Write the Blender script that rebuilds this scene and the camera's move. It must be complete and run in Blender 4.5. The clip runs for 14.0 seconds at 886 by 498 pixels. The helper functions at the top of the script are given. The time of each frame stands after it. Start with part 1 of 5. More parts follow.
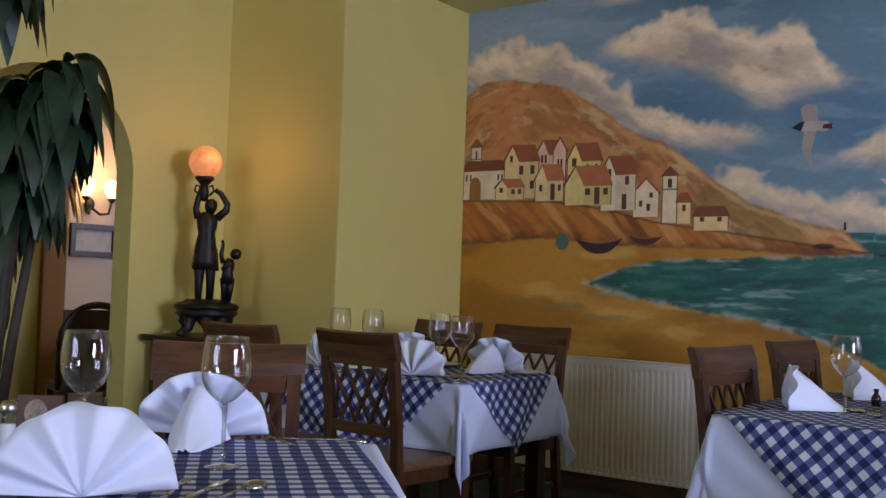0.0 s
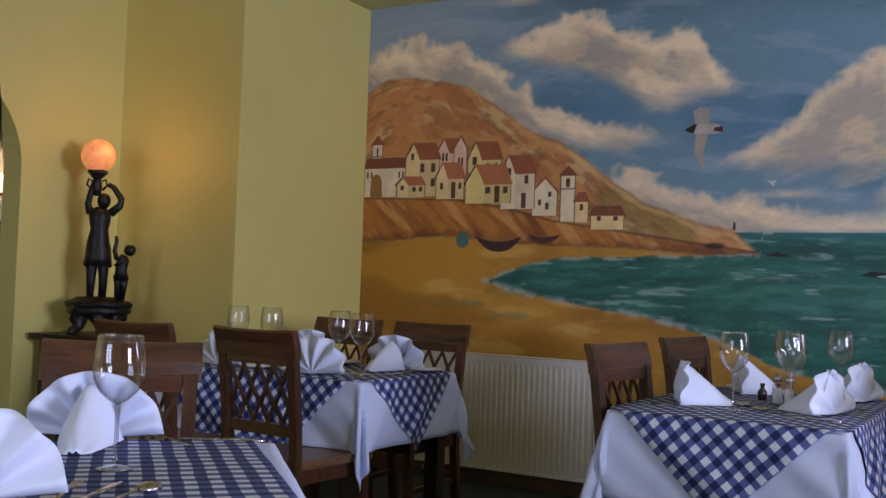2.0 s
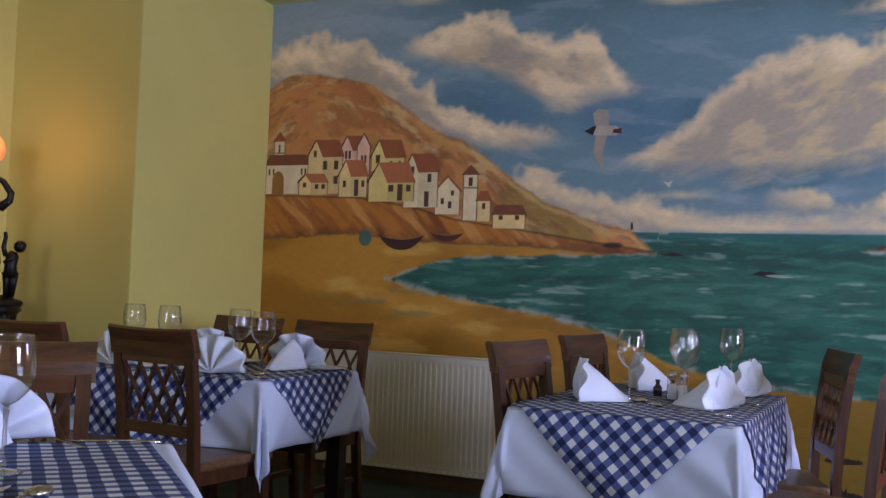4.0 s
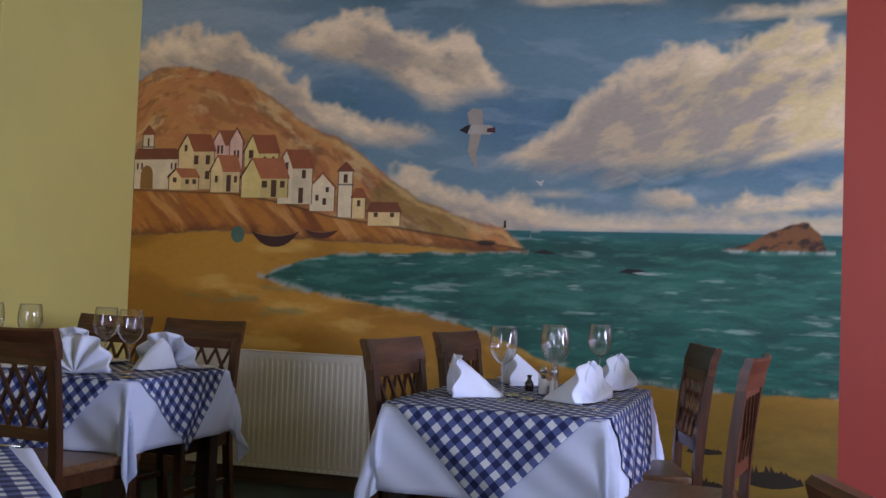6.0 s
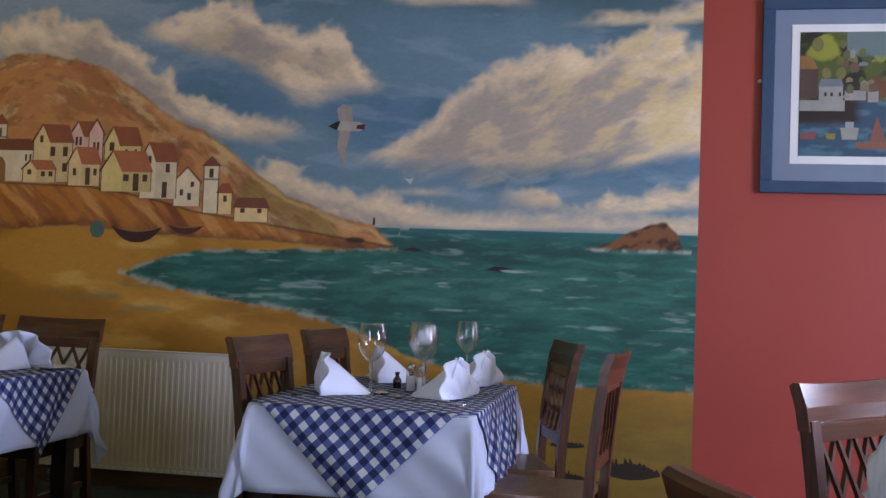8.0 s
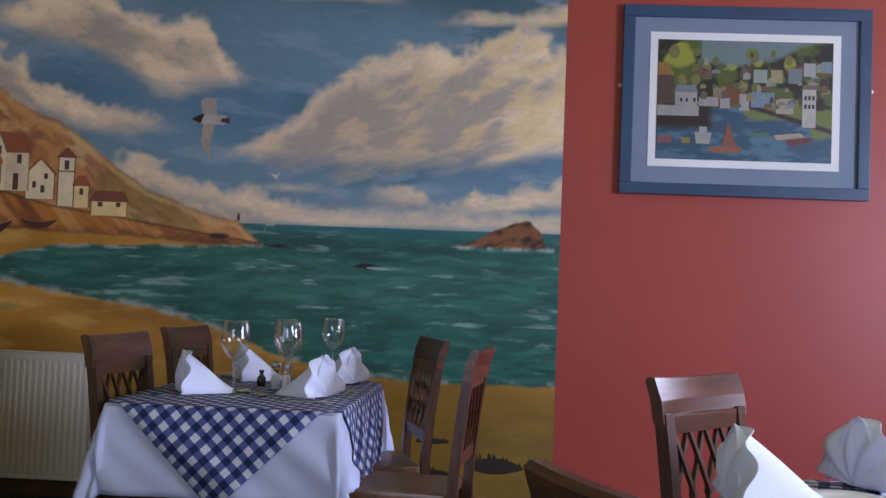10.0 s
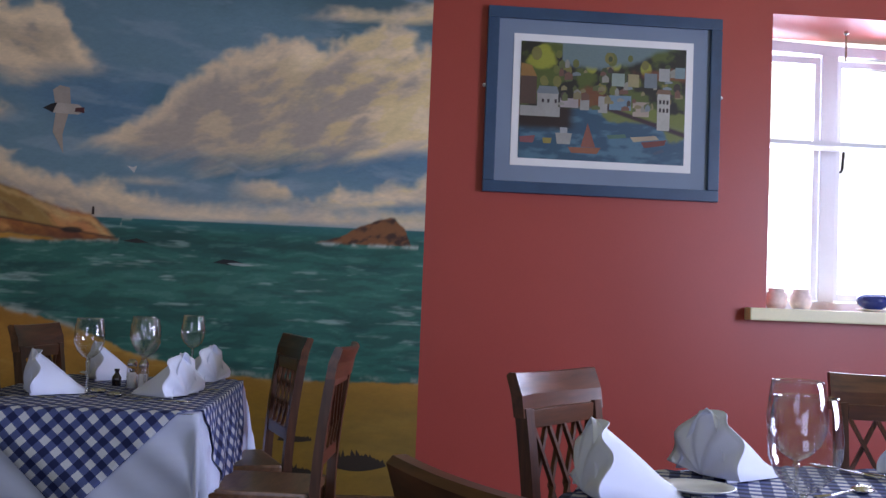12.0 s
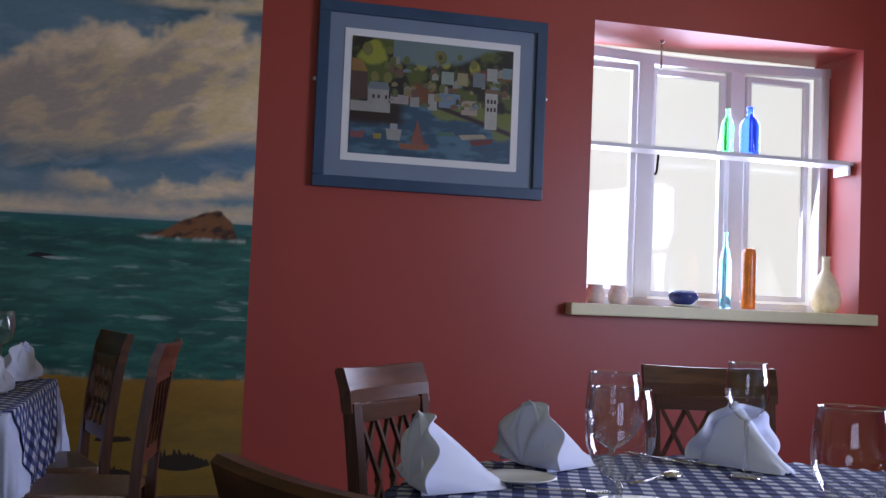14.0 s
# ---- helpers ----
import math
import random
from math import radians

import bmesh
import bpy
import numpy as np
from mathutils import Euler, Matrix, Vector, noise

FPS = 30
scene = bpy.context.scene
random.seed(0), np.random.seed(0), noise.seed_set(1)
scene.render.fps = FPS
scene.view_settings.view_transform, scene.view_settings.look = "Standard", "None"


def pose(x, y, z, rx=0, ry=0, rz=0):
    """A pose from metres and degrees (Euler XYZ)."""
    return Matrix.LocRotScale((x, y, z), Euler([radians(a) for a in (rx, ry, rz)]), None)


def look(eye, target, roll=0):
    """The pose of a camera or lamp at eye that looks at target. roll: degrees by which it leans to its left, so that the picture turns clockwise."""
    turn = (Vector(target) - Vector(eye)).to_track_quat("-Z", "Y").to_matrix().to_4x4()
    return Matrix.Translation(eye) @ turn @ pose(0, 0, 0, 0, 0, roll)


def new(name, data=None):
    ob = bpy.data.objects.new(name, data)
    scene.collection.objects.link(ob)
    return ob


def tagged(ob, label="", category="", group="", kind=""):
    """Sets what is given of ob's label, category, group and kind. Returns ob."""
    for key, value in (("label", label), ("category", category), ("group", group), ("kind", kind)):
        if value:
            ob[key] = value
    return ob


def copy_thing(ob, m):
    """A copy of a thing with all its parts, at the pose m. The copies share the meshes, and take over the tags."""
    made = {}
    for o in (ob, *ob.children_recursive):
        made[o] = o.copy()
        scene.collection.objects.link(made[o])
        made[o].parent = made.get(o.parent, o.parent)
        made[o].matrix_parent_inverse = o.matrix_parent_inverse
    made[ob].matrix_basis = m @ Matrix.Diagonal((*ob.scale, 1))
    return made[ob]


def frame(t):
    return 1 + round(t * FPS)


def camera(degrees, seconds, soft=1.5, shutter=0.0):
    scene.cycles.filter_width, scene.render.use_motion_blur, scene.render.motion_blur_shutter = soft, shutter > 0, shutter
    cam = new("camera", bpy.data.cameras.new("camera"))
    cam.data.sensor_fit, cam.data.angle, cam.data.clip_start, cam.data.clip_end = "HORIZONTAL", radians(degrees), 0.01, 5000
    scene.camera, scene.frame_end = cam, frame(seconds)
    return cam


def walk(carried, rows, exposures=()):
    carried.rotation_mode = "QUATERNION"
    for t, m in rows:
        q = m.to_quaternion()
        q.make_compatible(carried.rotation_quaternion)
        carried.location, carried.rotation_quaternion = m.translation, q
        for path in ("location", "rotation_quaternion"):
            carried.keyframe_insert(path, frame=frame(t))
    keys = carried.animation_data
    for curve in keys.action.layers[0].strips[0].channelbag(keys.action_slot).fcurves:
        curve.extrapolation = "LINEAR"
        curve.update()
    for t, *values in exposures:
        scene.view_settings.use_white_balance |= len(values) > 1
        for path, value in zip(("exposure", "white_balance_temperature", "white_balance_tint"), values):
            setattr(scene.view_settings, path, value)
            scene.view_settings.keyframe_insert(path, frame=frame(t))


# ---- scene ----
FOV = 47.07
EYE = (0.0, 0.0, 1.15)
cam = camera(FOV, 14.0)
PATH = [  # seconds, tilt, lean, turn
    (0.0, 2.11, -2.01, 36.00),
    (0.5, 2.12, -2.02, 34.53),
    (1.0, 2.14, -2.05, 33.01),
    (1.5, 2.15, -2.06, 31.70),
    (2.0, 2.17, -2.09, 30.40),
    (2.5, 2.19, -2.10, 29.07),
    (3.0, 2.21, -2.14, 27.78),
    (5.5, 2.36, -2.13, 19.79),
    (6.0, 2.38, -2.11, 17.87),
    (6.5, 2.42, -2.13, 15.85),
    (7.0, 2.45, -2.12, 13.93),
    (7.5, 2.48, -2.15, 12.20),
    (8.0, 2.50, -2.16, 10.48),
    (10.5, 2.65, -2.22, 0.94),
    (11.0, 2.67, -2.20, -1.03),
    (11.5, 2.70, -2.24, -2.70),
    (12.0, 2.73, -2.26, -4.67),
    (12.5, 2.75, -2.28, -6.62),
    (13.0, 2.78, -2.31, -8.85),
    (13.5, 2.81, -2.31, -11.45),
    (14.0, 2.84, -2.32, -14.29),
]
walk(cam, [(t, pose(*EYE, 90 + tilt, lean, turn)) for t, tilt, lean, turn in PATH],
     exposures=[(0.0, -0.18), (3.0, -0.14), (7.0, -0.12), (9.0, -0.2), (11.0, -0.42), (12.5, -0.78), (14.0, -1.34)])

# ---- light ----
world = bpy.data.worlds.new("sky_world")
scene.world = world
world.use_nodes = True
wn = world.node_tree.nodes
sky = wn.new("ShaderNodeTexSky")
sky.sky_type, sky.sun_disc = "NISHITA", False
sky.sun_elevation, sky.sun_rotation = radians(40), radians(60)
wn["Background"].inputs[1].default_value = 0.1
world.node_tree.links.new(sky.outputs[0], wn["Background"].inputs[0])


def area_light(name, m, w, h, power, color):
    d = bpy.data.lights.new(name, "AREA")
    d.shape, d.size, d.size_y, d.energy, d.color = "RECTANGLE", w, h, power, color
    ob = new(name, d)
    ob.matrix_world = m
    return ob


DAY = (0.62, 0.68, 1.0)
area_light("daylight_red_wall_window", look((3.1, 5.98, 2.0), (2.2, 3.0, 1.2)), 1.7, 1.5, 210, DAY)
area_light("daylight_side_window", look((4.72, 1.5, 1.7), (-0.5, 2.9, 1.2)), 1.8, 1.5, 425, DAY)
area_light("daylight_rear_window", look((-1.9, -3.42, 1.75), (-1.9, 3.0, 1.1)), 2.2, 1.6, 105, DAY)
# unseen fill lamp added to brighten the next room; no window there
area_light("next_room_fill", look((-5.7, 5.86, 1.7), (-6.6, 3.6, 1.1)), 1.0, 1.2, 22, DAY)


# ---- materials ----
def lin(c):
    return tuple((v / 12.92 if v <= 0.04045 else ((v + 0.055) / 1.055) ** 2.4) for v in c)


def nodes_of(name):
    m = bpy.data.materials.new(name)
    m.use_nodes = True
    return m, m.node_tree.nodes, m.node_tree.links, m.node_tree.nodes["Principled BSDF"]


def coords(n, l, scale=(1, 1, 1), kind="Object"):
    tc = n.new("ShaderNodeTexCoord")
    mp = n.new("ShaderNodeMapping")
    mp.inputs["Scale"].default_value = scale
    l.new(tc.outputs[kind], mp.inputs[0])
    return mp.outputs[0]


def noise_tex(n, l, vec, scale, detail=4, rough=0.6):
    t = n.new("ShaderNodeTexNoise")
    t.inputs["Scale"].default_value, t.inputs["Detail"].default_value, t.inputs["Roughness"].default_value = scale, detail, rough
    l.new(vec, t.inputs["Vector"])
    return t.outputs["Fac"]


def ramp(n, l, fac, stops):
    r = n.new("ShaderNodeValToRGB")
    el = r.color_ramp.elements
    while len(el) < len(stops):
        el.new(0.5)
    for e, (p, c) in zip(el, stops):
        e.position, e.color = p, (*c, 1)
    l.new(fac, r.inputs[0])
    return r.outputs[0]


def mixc(n, l, a, b, fac, mode="MIX"):
    x = n.new("ShaderNodeMix")
    x.data_type, x.blend_type = "RGBA", mode
    for sock, v in ((6, a), (7, b), (0, fac)):
        if hasattr(v, "links"):
            l.new(v, x.inputs[sock])
        elif sock == 0:
            x.inputs[0].default_value = v
        else:
            x.inputs[sock].default_value = (*v, 1)
    return x.outputs[2]


def bump(n, l, b, height, strength, dist):
    x = n.new("ShaderNodeBump")
    x.inputs["Strength"].default_value, x.inputs["Distance"].default_value = strength, dist
    l.new(height, x.inputs["Height"])
    l.new(x.outputs[0], b.inputs["Normal"])


def plain(name, color, rough=0.5, vary=0.12, big=1.5, fine=60, relief=0.15, depth=0.002, metal=0.0, stretch=(1, 1, 1), spec=0.5, coat=0.0):
    """A surface with large blotches and a fine grain."""
    m, n, l, b = nodes_of(name)
    v = coords(n, l, stretch)
    a = noise_tex(n, l, v, big, 5)
    g = noise_tex(n, l, v, fine, 3)
    lo, hi = tuple(c * (1 - vary) for c in color), tuple(min(1, c * (1 + vary)) for c in color)
    c1 = ramp(n, l, a, [(0.3, lo), (0.7, hi)])
    c2 = ramp(n, l, g, [(0.3, (1 - vary * 0.7,) * 3), (0.7, (1, 1, 1))])
    l.new(mixc(n, l, c1, c2, 1.0, "MULTIPLY"), b.inputs["Base Color"])
    rr = n.new("ShaderNodeMapRange")
    rr.inputs[3].default_value, rr.inputs[4].default_value = max(0.02, rough - 0.08), min(1, rough + 0.08)
    l.new(a, rr.inputs[0])
    l.new(rr.outputs[0], b.inputs["Roughness"])
    b.inputs["Metallic"].default_value = metal
    b.inputs["Specular IOR Level"].default_value = spec
    b.inputs["Coat Weight"].default_value = coat
    if relief:
        bump(n, l, b, g, relief, depth)
    return m


def wood(name, dark, light, rough=0.35, along=(14, 14, 1.2), coat=0.25):
    m, n, l, b = nodes_of(name)
    v = coords(n, l, along)
    a = noise_tex(n, l, v, 3.0, 6, 0.65)
    big = noise_tex(n, l, coords(n, l), 2.5, 2)
    c = ramp(n, l, a, [(0.3, dark), (0.72, light)])
    oi = n.new("ShaderNodeObjectInfo")
    hs = ramp(n, l, oi.outputs["Random"], [(0, (0.85,) * 3), (1, (1.1,) * 3)])
    c = mixc(n, l, c, hs, 1.0, "MULTIPLY")
    l.new(mixc(n, l, c, ramp(n, l, big, [(0.3, (0.75,) * 3), (0.7, (1, 1, 1))]), 1.0, "MULTIPLY"), b.inputs["Base Color"])
    b.inputs["Roughness"].default_value = rough
    b.inputs["Coat Weight"].default_value = coat
    b.inputs["Coat Roughness"].default_value = 0.25
    bump(n, l, b, a, 0.15, 0.001)
    return m


def gingham(name, period=0.05):
    m, n, l, b = nodes_of(name)
    tc = n.new("ShaderNodeTexCoord")
    sep = n.new("ShaderNodeSeparateXYZ")
    wob = n.new("ShaderNodeTexNoise")
    wob.inputs["Scale"].default_value = 6
    l.new(tc.outputs["UV"], wob.inputs["Vector"])
    add = n.new("ShaderNodeVectorMath")
    add.operation = "MULTIPLY_ADD"
    l.new(wob.outputs["Color"], add.inputs[0])
    add.inputs[1].default_value = (0.012, 0.012, 0)
    l.new(tc.outputs["UV"], add.inputs[2])
    l.new(add.outputs[0], sep.inputs[0])
    bands = []
    for axis in (0, 1):
        d = n.new("ShaderNodeMath")
        d.operation, d.inputs[1].default_value = "DIVIDE", period
        l.new(sep.outputs[axis], d.inputs[0])
        f = n.new("ShaderNodeMath")
        f.operation = "FRACT"
        l.new(d.outputs[0], f.inputs[0])
        q = n.new("ShaderNodeMath")
        q.operation, q.inputs[1].default_value = "PINGPONG", 0.5
        l.new(f.outputs[0], q.inputs[0])
        s = n.new("ShaderNodeMapRange")
        s.interpolation_type = "SMOOTHSTEP"
        s.inputs[1].default_value, s.inputs[2].default_value = 0.235, 0.265
        l.new(q.outputs[0], s.inputs[0])
        bands.append(s.outputs[0])
    t = n.new("ShaderNodeMath")
    l.new(bands[0], t.inputs[0])
    l.new(bands[1], t.inputs[1])
    h = n.new("ShaderNodeMath")
    h.operation, h.inputs[1].default_value = "MULTIPLY", 0.5
    l.new(t.outputs[0], h.inputs[0])
    c = ramp(n, l, h.outputs[0], [(0.0, (0.66, 0.68, 0.74)), (0.5, (0.082, 0.11, 0.29)), (1.0, (0.009, 0.016, 0.09))])
    weave = n.new("ShaderNodeTexNoise")
    weave.inputs["Scale"].default_value = 240
    l.new(tc.outputs["UV"], weave.inputs["Vector"])
    l.new(mixc(n, l, c, ramp(n, l, weave.outputs["Fac"], [(0.3, (0.9,) * 3), (0.7, (1, 1, 1))]), 1.0, "MULTIPLY"), b.inputs["Base Color"])
    b.inputs["Roughness"].default_value = 0.85
    bump(n, l, b, weave.outputs["Fac"], 0.1, 0.0006)
    return m


def glass(name, color=(1, 1, 1), rough=0.0, ior=1.45):
    m, n, l, b = nodes_of(name)
    b.inputs["Base Color"].default_value = (*color, 1)
    b.inputs["Transmission Weight"].default_value = 1
    b.inputs["Roughness"].default_value = rough
    b.inputs["IOR"].default_value = ior
    return m


def thin_glass(name, tint=(1, 1, 1), gloss=0.85, least=0.08):
    """A thin wall of glass: clear, with a mirror gloss that grows towards its edges."""
    m, n, l, b = nodes_of(name)
    fr, tr, gl, mx, pw, ma = (n.new("ShaderNode" + k) for k in ("LayerWeight", "BsdfTransparent", "BsdfGlossy", "MixShader", "Math", "Math"))
    fr.inputs[0].default_value = 0.5
    pw.operation, pw.inputs[1].default_value = "POWER", 1.9
    ma.operation, ma.inputs[1].default_value, ma.inputs[2].default_value = "MULTIPLY_ADD", gloss, least
    l.new(fr.outputs["Facing"], pw.inputs[0])
    l.new(pw.outputs[0], ma.inputs[0])
    tr.inputs[0].default_value = (*tint, 1)
    gl.inputs["Roughness"].default_value = 0.02
    l.new(ma.outputs[0], mx.inputs[0])
    l.new(tr.outputs[0], mx.inputs[1])
    l.new(gl.outputs[0], mx.inputs[2])
    l.new(mx.outputs[0], n["Material Output"].inputs["Surface"])
    return m


def glowing(name, color, strength, base=(0.8, 0.8, 0.8), mottle=0.0):
    m, n, l, b = nodes_of(name)
    b.inputs["Base Color"].default_value = (*base, 1)
    b.inputs["Emission Strength"].default_value = strength
    if mottle:
        f = noise_tex(n, l, coords(n, l), 38, 4)
        l.new(ramp(n, l, f, [(0.35, tuple(c * (1 - mottle) for c in color)), (0.65, color)]), b.inputs["Emission Color"])
    else:
        b.inputs["Emission Color"].default_value = (*color, 1)
    return m


def painting(name, rough=0.55, fine=140):
    """Colour kept on the mesh as paint, with brush grain over it."""
    m, n, l, b = nodes_of(name)
    a = n.new("ShaderNodeVertexColor")
    a.layer_name = "paint"
    v = coords(n, l, (1, 1, 2.6))
    g = noise_tex(n, l, v, fine * 0.25, 5)
    c = mixc(n, l, a.outputs[0], ramp(n, l, g, [(0.25, (0.9,) * 3), (0.75, (1.04,) * 3)]), 1.0, "MULTIPLY")
    l.new(c, b.inputs["Base Color"])
    b.inputs["Roughness"].default_value = rough
    bump(n, l, b, noise_tex(n, l, v, fine, 3), 0.12, 0.001)
    return m


M_GREEN = plain("pale_green_wall_paint", (0.64, 0.545, 0.17), 0.55, 0.05, 1.2, 90, 0.12)
M_RED = plain("terracotta_red_wall_paint", (0.35, 0.052, 0.037), 0.42, 0.06, 1.1, 90, 0.12, spec=0.45)
M_CREAM = plain("cream_wall_paint", (0.72, 0.62, 0.5), 0.6, 0.05, 1.0, 80, 0.1)
M_OCHRE = plain("ochre_timber_paint", (0.5, 0.26, 0.09), 0.5, 0.12, 2, 60, 0.1)
M_CEIL = plain("ceiling_paint", (0.6, 0.56, 0.25), 0.7, 0.04, 1.0, 80, 0.1)
M_CARPET = plain("dark_teal_carpet", (0.035, 0.055, 0.055), 0.95, 0.35, 3, 320, 0.6, 0.004)
M_SKIRT = wood("skirting_wood", (0.09, 0.045, 0.02), (0.2, 0.11, 0.05), 0.4, (1.2, 14, 14))
M_WOOD = wood("mahogany_stained_wood", (0.034, 0.013, 0.006), (0.125, 0.046, 0.02), 0.36, coat=0.1)
M_WOODX = wood("mahogany_rail_wood", (0.036, 0.014, 0.006), (0.135, 0.05, 0.021), 0.32, (1.2, 14, 14), 0.12)
M_SEAT = wood("seat_wood", (0.12, 0.055, 0.024), (0.28, 0.14, 0.065), 0.4, (2, 12, 14))
M_DARK = wood("dark_table_wood", (0.015, 0.008, 0.005), (0.05, 0.024, 0.014), 0.4)
M_WHITE = plain("white_table_linen", (0.58, 0.63, 0.83), 0.85, 0.04, 4, 300, 0.2, 0.001)
M_NAPKIN = plain("white_napkin_linen", (0.73, 0.77, 0.93), 0.8, 0.03, 8, 340, 0.2, 0.001)
M_GING = gingham("blue_gingham_cotton")
M_GLASS = thin_glass("clear_glass", (0.95, 0.96, 0.975), 0.9, 0.075)
M_PANE = thin_glass("window_glass", (0.95, 0.96, 0.965), 0.35, 0.025)
M_STEM_GL = thin_glass("solid_glass", (0.93, 0.94, 0.96), 0.7, 0.28)
M_STEEL = plain("cutlery_steel", (0.5, 0.48, 0.45), 0.26, 0.08, 20, 200, 0.03, 0.0005, 1.0)
M_CHINA = plain("white_china", (0.8, 0.8, 0.78), 0.15, 0.02, 5, 60, 0.0)
M_BRONZE = plain("dark_bronze", (0.022, 0.018, 0.015), 0.42, 0.5, 12, 90, 0.4, 0.004, 0.55)
M_RAD = plain("cream_radiator_enamel", (0.74, 0.68, 0.58), 0.4, 0.04, 2, 60, 0.03)
M_FRAME = plain("blue_frame_paint", (0.026, 0.062, 0.125), 0.4, 0.15, 6, 90, 0.2)
M_MAT = plain("pale_blue_card", (0.18, 0.225, 0.30), 0.8, 0.05, 4, 200, 0.1)
M_PAPER = plain("white_card", (0.75, 0.74, 0.72), 0.8, 0.03, 4, 200, 0.05)
M_WINFRAME = plain("white_window_paint", (0.72, 0.72, 0.74), 0.4, 0.05, 3, 80, 0.1)
M_SILL = plain("cream_sill_paint", (0.72, 0.66, 0.4), 0.4, 0.06, 3, 80, 0.1)
M_IRON = plain("black_iron", (0.02, 0.016, 0.014), 0.5, 0.3, 8, 90, 0.2)
M_LEAF = plain("dark_green_leaf", (0.014, 0.036, 0.017), 0.34, 0.45, 9, 60, 0.2, 0.002)
M_STEM = plain("brown_cane", (0.045, 0.032, 0.02), 0.8, 0.3, 9, 70, 0.5, 0.004)
M_PAINT = painting("mural_paint")
M_PRINT = painting("print_paint", 0.4, 200)
M_GLOBE = glowing("amber_lamp_globe", (1.0, 0.33, 0.11), 0.85, (0.4, 0.15, 0.07), 0.45)
M_SHADE = glowing("warm_lamp_shade", (1.0, 0.6, 0.28), 3.0)
M_OUT = glowing("bright_outdoors", (1.0, 0.985, 0.94), 2.2)


# ---- mesh helpers ----
def thing(name, label, category, group="", m=None):
    ob = new(name)
    tagged(ob, label, category, group)
    if m is not None:
        ob.matrix_world = m
    return ob


def part(name, bm, material, parent=None, label="", smooth=False):
    bmesh.ops.recalc_face_normals(bm, faces=bm.faces)
    me = bpy.data.meshes.new(name)
    bm.to_mesh(me)
    bm.free()
    me.materials.append(material)
    if smooth:
        for p in me.polygons:
            p.use_smooth = True
    ob = new(name, me)
    if parent is not None:
        ob.parent = parent
    if label:
        ob["label"] = label
    return ob


def structure(name, bm, material, label, category="", smooth=False):
    return tagged(part(name, bm, material, None, label, smooth), label, category or name.split("_")[0], "", "structure")


def box(bm, x0, x1, y0, y1, z0, z1, bevel=0.0, m=None):
    vs = bmesh.ops.create_cube(bm, size=1)["verts"]
    for v in vs:
        v.co = Vector(((x0 + x1) / 2 + v.co.x * (x1 - x0), (y0 + y1) / 2 + v.co.y * (y1 - y0), (z0 + z1) / 2 + v.co.z * (z1 - z0)))
    if bevel:
        es = list({e for v in vs for e in v.link_edges})
        r = bmesh.ops.bevel(bm, geom=es, offset=bevel, segments=2, affect="EDGES", profile=0.7)
        vs = r["verts"]
    if m is not None:
        vs = {v for v in vs if v.is_valid}
        bmesh.ops.transform(bm, matrix=m, verts=list(vs))
    return vs


def boxed(*a, **k):
    bm = bmesh.new()
    box(bm, *a, **k)
    return bm


def lathe(bm, profile, seg=24, m=None):
    """Turn (radius, height) pairs round z."""
    rings = []
    for r, z in profile:
        if r < 1e-5:
            rings.append([bm.verts.new((0, 0, z))])
        else:
            rings.append([bm.verts.new((r * math.cos(2 * math.pi * i / seg), r * math.sin(2 * math.pi * i / seg), z)) for i in range(seg)])
    for a, b in zip(rings, rings[1:]):
        for i in range(seg):
            j = (i + 1) % seg
            q = [a[i % len(a)], a[j % len(a)], b[j % len(b)], b[i % len(b)]]
            q = list(dict.fromkeys(q))
            if len(q) > 2:
                bm.faces.new(q)
    if m is not None:
        bmesh.ops.transform(bm, matrix=m, verts=[v for r in rings for v in r])


def sweep(bm, pts, sizes, sides=8, flat=1.0, up=(0, 0, 1)):
    """A tube along points; sizes are radii, flat squeezes it along its second axis."""
    pts = [Vector(p) for p in pts]
    rings = []
    whole = pts[-1] - pts[0]
    if abs(whole.z) > 0.6 * whole.length:
        up = (0, 1, 0)
    for i, p in enumerate(pts):
        d = (pts[min(i + 1, len(pts) - 1)] - pts[max(i - 1, 0)]).normalized()
        a = d.cross(Vector(up))
        if a.length < 1e-3:
            a = d.cross(Vector((1, 0, 0)))
        a.normalize()
        b = a.cross(d).normalized()
        s = sizes[i] if isinstance(sizes, (list, tuple)) else sizes
        rings.append([bm.verts.new(p + a * (s * math.cos(2 * math.pi * k / sides)) + b * (s * flat * math.sin(2 * math.pi * k / sides))) for k in range(sides)])
    for a, b in zip(rings, rings[1:]):
        for k in range(sides):
            bm.faces.new((a[k], a[(k + 1) % sides], b[(k + 1) % sides], b[k]))
    bm.faces.new(rings[0][::-1])
    bm.faces.new(rings[-1])


def bar(bm, pts, w, d):
    """A squared bar of width w (x) and depth d (y) along points that mostly rise."""
    rings = []
    for i, p in enumerate(pts):
        p = Vector(p)
        rings.append([bm.verts.new(p + Vector((sx * w / 2, sy * d / 2, 0))) for sx, sy in ((-1, -1), (1, -1), (1, 1), (-1, 1))])
    for a, b in zip(rings, rings[1:]):
        for k in range(4):
            bm.faces.new((a[k], a[(k + 1) % 4], b[(k + 1) % 4], b[k]))
    bm.faces.new(rings[0][::-1])
    bm.faces.new(rings[-1])


